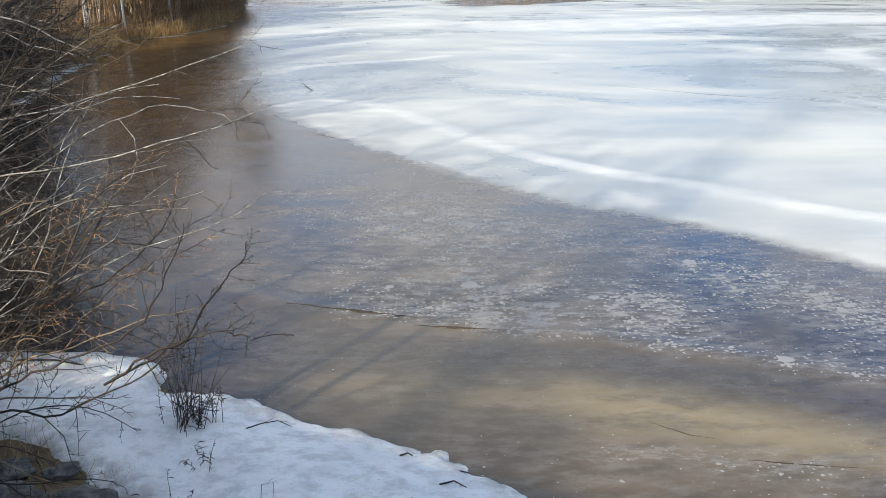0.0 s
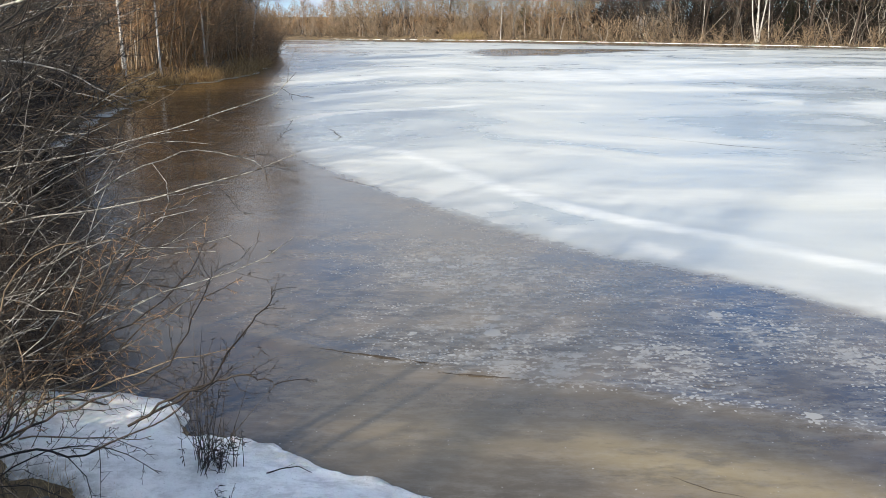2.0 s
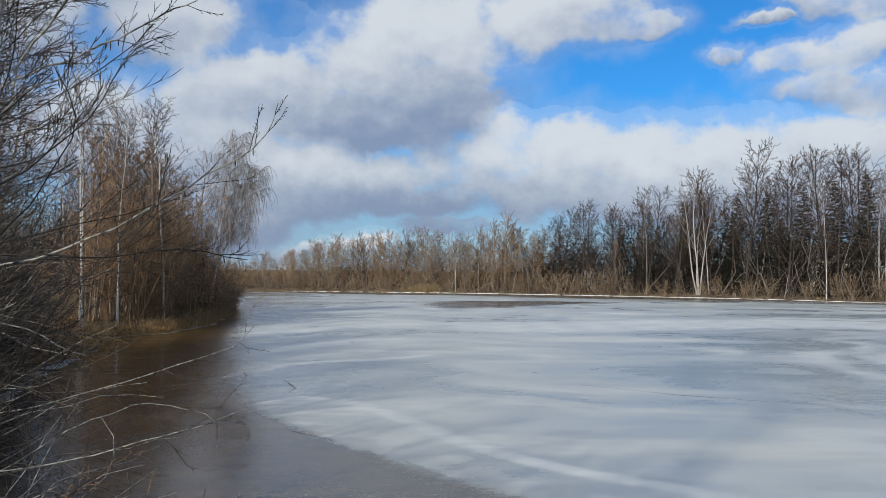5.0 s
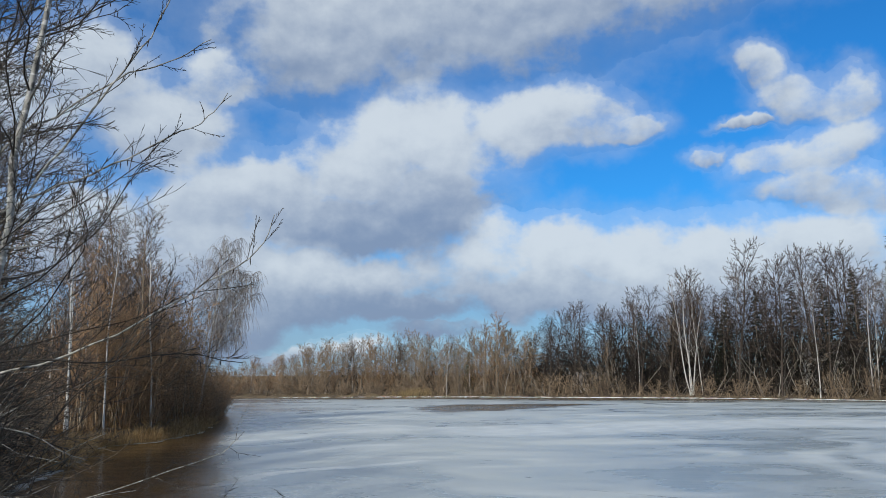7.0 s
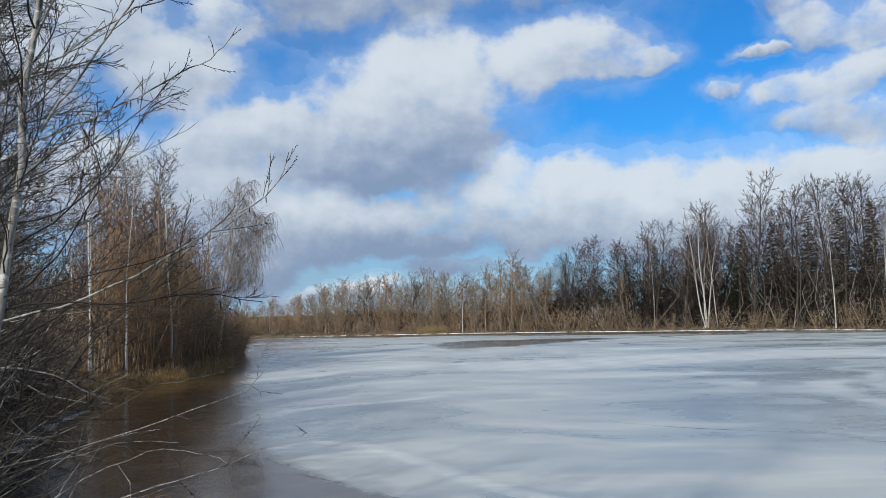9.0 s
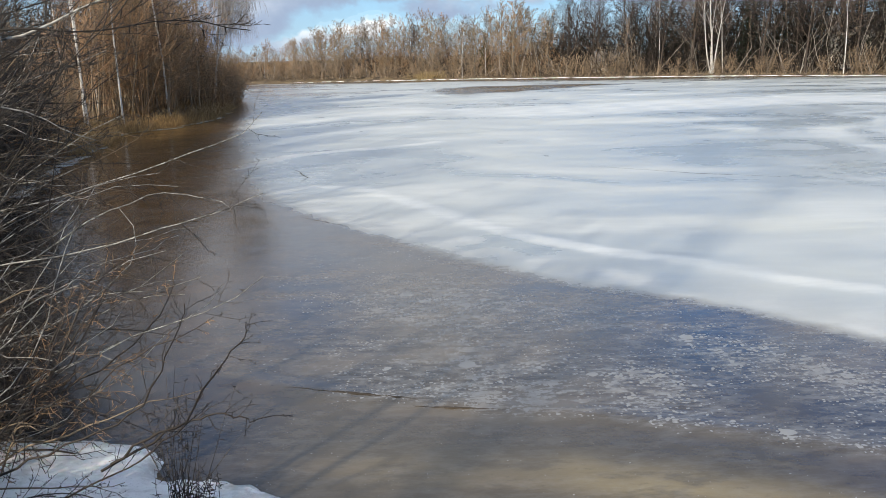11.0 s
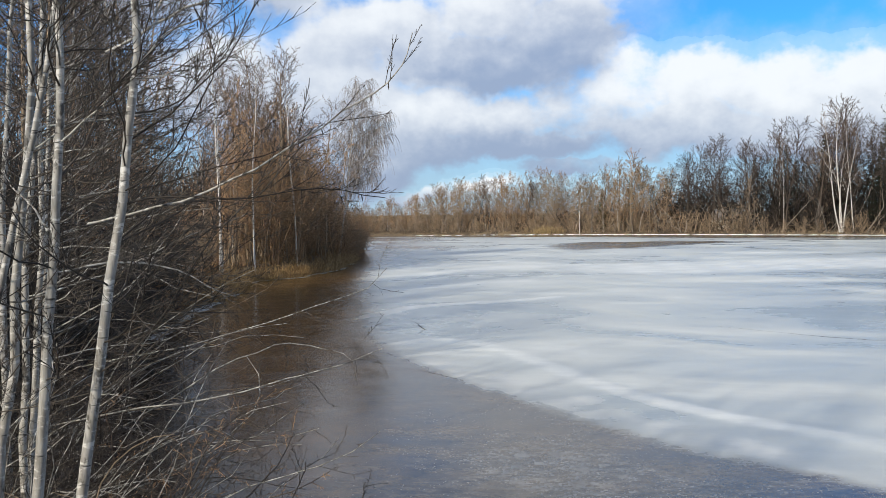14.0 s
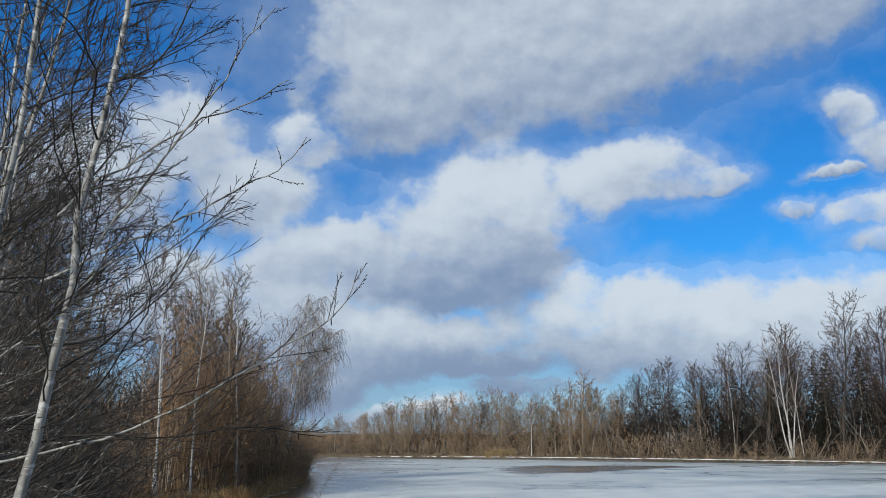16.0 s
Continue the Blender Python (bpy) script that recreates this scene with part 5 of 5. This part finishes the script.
shrub_2 = [(-3.6, 4.9, 1.0), (-2.83, 4.9, 1.43), (-2.52, 4.9, 1.59), (-2.18, 4.9, 1.69), (-1.91, 4.9, 1.84), (-1.70, 4.9, 2.15), (-1.57, 4.9, 2.41), (-1.53, 4.9, 2.54)]
shrub_3 = [(-2.1, 4.9, 1.50), (-1.94, 4.9, 1.62), (-1.6, 4.9, 1.78), (-1.36, 4.9, 2.16), (-1.18, 4.9, 2.32), (-1.18, 4.9, 2.43)]
shrub_4 = [(-2.3, 5.2, 1.3), (-1.8, 5.5, 1.5), (-1.52, 5.5, 1.56), (-1.33, 5.5, 1.49), (-1.07, 5.5, 1.54)]
spreading_bush("bare_shrub", 36, (-3.6, 4.9, 1.0), 12, (shrub_1, shrub_2, shrub_3, shrub_4), "dark bare shrub leaning over the snow bank", M_TWIG_DARK, M_TWIG_DARK, reach=2.0, thin=0.0024, r=0.012, rise=(0.0, 0.6), counts=(13, 5))
spreading_bush("bare_shrub", 37, (-3.9, 6.2, 0.6), 16, (), "tangled brown shrub at the edge of the snow", M_TRUNK, M_TWIG_NEAR, reach=1.9, thin=0.0032, r=0.012, rise=(0.1, 0.8), counts=(12, 6))
spreading_bush("bare_shrub", 38, (-4.6, 8.0, 0.3), 16, (), "tangled reddish shrub in the shallow water", M_WOOD, M_TWIG_RED, reach=2.4, thin=0.004, r=0.014, rise=(0.1, 0.7), counts=(12, 6))

# unseen bare trees behind the bridge, added to cast the shadows across the ice
for k, (x, y, seed) in enumerate(((-9.5, -8.8, 3), (-17.4, -8.6, 6), (-23.4, -9, 8))):
    settle(make_tree("roadside_tree", 100 + seed, 25 + k % 2, 0.17 if k == 0 else 0.045, M_TRUNK, M_TWIG_BIRCH, limbs=18, clear=0.35, counts=(5, 4), reach=0.2, thin=0.008, rise=1.3, label="tall unseen bare tree beside the bridge, added for its shadow"), x, y, 40 * k)


# ---- small things on the snow bank ----
def snow_top(x, y):
    return float(snow_height(np.array([x]), np.array([y]))[0])


def rock(seed, x, y, size, squash, label):
    rng_ = np.random.default_rng(seed)
    bm = bmesh.new()
    bmesh.ops.create_icosphere(bm, subdivisions=4, radius=size)
    shift = Vector(rng_.uniform(0, 50, 3).tolist())
    for v in bm.verts:
        d = v.co.normalized()
        k = 1 + 0.5 * noise.noise(d * 1.4 + shift) + 0.22 * noise.noise(d * 3.7 + shift)
        facet = max(abs(d.x * 0.8 + d.y * 0.3), abs(d.y), abs(d.z) * 1.1)
        v.co = d * size * k * (0.72 + 0.4 / (0.6 + facet))
        v.co.z *= squash
    me = bpy.data.meshes.new("rock")
    bm.to_mesh(me)
    bm.free()
    me.shade_smooth()
    me.materials.append(M_STONE)
    ob = tagged(new("rock", me), label, "rock", group="bank rocks")
    ob.matrix_basis = pose(x, y, max(snow_top(x, y), at_shore(x, y)) + size * squash * 0.25, 0, 0, 25 * seed)
    return ob


rock(1, -2.72, 5.45, 0.24, 0.62, "dark angular rock bedded in the snow")
rock(2, -2.40, 5.30, 0.11, 0.6, "small dark stone beside the rock")
rock(3, -3.05, 5.2, 0.14, 0.5, "dark stone on the bare bank")
rock(4, -2.95, 5.65, 0.10, 0.5, "dark stone half under snow")
rock(5, -1.82, 5.25, 0.035, 0.6, "small dark pebble on the snow")
rock(6, -1.62, 5.18, 0.05, 0.5, "small dark pebble on the snow")
for k, (x, y, r_) in enumerate(((-3.3, 5.6, 0.2), (-3.1, 5.95, 0.12), (-3.5, 5.95, 0.15), (-2.85, 5.2, 0.12), (-3.3, 5.25, 0.18), (-3.6, 5.4, 0.2), (-2.62, 5.62, 0.07), (-2.5, 5.15, 0.07), (-3.8, 5.8, 0.17))):
    rock(7 + k, x, y, r_, 0.5 + 0.04 * (k % 4), "dark stone on the bare bank under the shrub")


def dry_herb(x, y, seed, stems, height, spread, label):
    rng_ = np.random.default_rng(seed)
    top = new("dead_herb")
    top.location = (x, y, snow_top(x, y) - 0.03)
    t1, leaf = Tubes(), Tubes()
    for k in range(stems):
        a = rng_.uniform(0, 6.28)
        lean_ = abs(rng_.normal(0, spread))
        line = bend(rng_, rng_.normal(0, 0.09, 3) * np.array([1, 1, 0]), (lean_ * math.cos(a) + 0.1, lean_ * math.sin(a), 1), height * rng_.uniform(0.4, 1.0), 6, 0.07, 0.0)
        t1.line(line, np.linspace(0.004, 0.0015, 7), 4)
        for j in range(9):
            p, way_ = along(line, rng_.uniform(0.15, 1.0))
            leaf.line(bend(rng_, p, side_way(rng_, way_, 0.9), rng_.uniform(0.03, 0.10), 3, 0.25, -0.35), (0.002, 0.004, 0.0035, 0.001), 3)
    tagged(part("stalk_tuft", t1.mesh("stalk_tuft"), M_TWIG_NEAR, top, "pale dry stalks"), kind="stuff")
    tagged(part("foliage", leaf.mesh("foliage"), M_TWIG_DARK, top, "withered dark leaves"), kind="stuff")
    return tagged(top, label, "dead plant", group="dead herbs")


dry_herb(-2.25, 6.62, 3, 26, 1.5, 0.24, "clump of dead stalks with withered dark leaves in the snow")
dry_herb(-2.15, 6.55, 4, 22, 0.5, 0.32, "low tangle of withered leaves at the foot of dead stalks")
dry_herb(-1.95, 6.0, 5, 4, 0.35, 0.5, "few dark withered stalks lying on the snow")
dry_herb(-1.9, 5.3, 6, 3, 0.45, 0.3, "thin dry grass stalks in the snow")


def stick(seed, pts, r, label):
    rng_ = np.random.default_rng(seed)
    t1 = Tubes()
    line = np.array([(x, y, snow_top(x, y) + z) for x, y, z in pts])
    t1.line(line, np.linspace(r, r * 0.4, len(line)), 5)
    branch(rng_, t1, line, r, 1, (2,), 0.6, 0.1, 0.0, 0.1, 0.25, r * 0.4)
    me = t1.mesh("stick")
    me.materials.append(M_TWIG_DARK)
    return tagged(new("stick", me), label, "stick", group="sticks on the snow")


stick(1, [(-1.72, 6.55, 0.0), (-1.60, 6.62, 0.04), (-1.46, 6.68, 0.05), (-1.34, 6.66, 0.0)], 0.007, "thin curved dark twig lying on snow")
stick(2, [(-0.24, 6.42, 0.0), (-0.16, 6.52, 0.05)], 0.006, "short dark twig at the snow's edge")
stick(3, [(-0.35, 6.15, 0.0), (-0.28, 6.18, 0.02), (-0.24, 6.14, 0.01)], 0.010, "scrap of dark bark on snow")
stick(4, [(-0.02, 5.72, 0.0), (0.1, 5.76, 0.02), (0.2, 5.70, 0.0)], 0.009, "dark leaf litter at the snow's edge")
stick(5, [(-1.35, 5.35, 0.0), (-1.33, 5.36, 0.22), (-1.24, 5.36, 0.23), (-1.26, 5.36, 0.0)], 0.003, "bent dry stalk standing in the snow")
stick(6, [(0.15, 6.0, 0.0), (0.4, 6.12, 0.02), (0.62, 6.22, 0.0)], 0.006, "thin dry reed frozen at the ice edge")
brush("dry_grass", 99, 420, lambda r: (-2.55 + 0.09 * r.normal(), 5.95 + 0.05 * r.normal()), lambda x, y: 0.22, M_STRAW, "tuft of pale dry grass in the snow", "grass", lean=0.8, thick=0.003, twigs=0)
brush("dry_grass", 100, 110, lambda r: (-3.5 + 0.2 * r.normal(), 6.1 + 0.25 * r.normal()), lambda x, y: 0.5, M_STRAW, "dry yellow grass on the bare bank", "grass", lean=0.6, thick=0.003, twigs=0)

# small reed patch frozen into the ice edge
brush("reed_patch", 101, 160, lambda r: (-4.3 + 0.35 * r.normal(), 20.9 + 0.25 * r.normal()), lambda x, y: 0.5, M_STRAW, "sparse dry reeds frozen into the ice edge", "reeds", lean=0.2, thick=0.008, twigs=0)


# ---- houses behind the far wood ----
def house(x, y, w_, d_, h_, turn, label, storeys=1):
    top = new("house")
    top.matrix_basis = pose(x, y, at_shore(x, y), 0, 0, turn)

    def box(name, cx, cy, cz, sx, sy, sz, mat, parent, note=""):
        bm = bmesh.new()
        bmesh.ops.create_cube(bm, size=1.0, matrix=Matrix.LocRotScale((cx, cy, cz), None, (sx, sy, sz)))
        bmesh.ops.bevel(bm, geom=bm.edges[:], offset=0.02, segments=1, affect="EDGES")
        me_ = bpy.data.meshes.new(name)
        bm.to_mesh(me_)
        bm.free()
        return part(name, me_, mat, parent, note)
    box("wall", 0, 0, h_ / 2, w_, d_, h_, M_PLASTER, top)
    bm = bmesh.new()
    a = [bm.verts.new((sx * (w_ / 2 + 0.3), sy * (d_ / 2 + 0.3), h_)) for sx in (-1, 1) for sy in (-1, 1)]
    b = [bm.verts.new((sx * (w_ / 2 + 0.3), 0, h_ + d_ * 0.4)) for sx in (-1, 1)]
    for f in ((a[0], a[2], b[1], b[0]), (a[3], a[1], b[0], b[1]), (a[1], a[0], b[0]), (a[2], a[3], b[1]), (a[0], a[1], a[3], a[2])):
        bm.faces.new(f)
    me_ = bpy.data.meshes.new("roof")
    bm.to_mesh(me_)
    bm.free()
    part("roof", me_, M_ROOF, top, "grey pitched roof")
    for s_ in range(storeys):
        for k in range(3):
            win = box("window", (k - 1) * w_ * 0.3, -d_ / 2, 1.5 + 2.8 * s_, 1.1, 0.08, 1.3, M_PLASTER, top)
            box("pane", (k - 1) * w_ * 0.3, -d_ / 2 - 0.05, 1.5 + 2.8 * s_, 0.95, 0.03, 1.15, M_PANE, win)
    return tagged(top, label, "house")


house(37.4, 172.5, 4.5, 5, 2.3, 8, "small pale house glimpsed through bare trees")
house(78, 150, 9, 8, 6.2, -20, "pale two-storey house behind bare trees", 2)


# ---- cracks and slabs in the ice ----
def ice_crack(pts, r, label):
    t1 = Tubes()
    rng_ = np.random.default_rng(int(abs(pts[0][0]) * 100))
    n_ = len(pts) * 5
    s_ = np.linspace(0, 1, n_)
    p = np.array(pts, float)
    x, y = (np.interp(s_, np.linspace(0, 1, len(p)), p[:, i]) + rng_.normal(0, 0.4 * r, n_) for i in (0, 1))
    z = ice_height(x, y) + r * 0.05
    t1.line(np.stack([x, y, z], -1), r * rng_.uniform(0.3, 1.0, n_) * np.sin(np.pi * np.clip(s_, 0.04, 0.96)), 5)
    me_ = t1.mesh("ice_crack")
    me_.materials.append(M_TWIG_DARK)
    return tagged(new("ice_crack", me_), label, "ice crack", kind="structure")


ice_crack([(-1.9, 9.72), (-1.3, 9.55), (-0.9, 9.42), (-0.55, 9.33), (-0.2, 9.22)], 0.02, "dark crack line in wet ice")
ice_crack([(-0.3, 9.05), (0.0, 8.98), (0.35, 8.93), (0.8, 8.84)], 0.016, "dark crack line in wet ice")
ice_crack([(1.9, 6.85), (2.2, 6.62), (2.5, 6.5)], 0.007, "short dark crack in yellowish ice")
ice_crack([(2.6, 6.2), (3.0, 6.12), (3.6, 6.05)], 0.008, "short dark crack in yellowish ice")
ice_crack([(-5.2, 31.3), (-4.75, 30.4), (-4.55, 29.6), (-4.25, 28.8), (-4.35, 27.4)], 0.028, "dark branching crack in white ice")
ice_crack([(-3.4, 21.35), (-2.6, 20.5), (-2.0, 19.9)], 0.012, "dark sodden twigs frozen at the ice edge")
ice_crack([(6.0, 30.0), (9.0, 27.4), (12.0, 25.8)], 0.01, "faint dark crack in white ice")
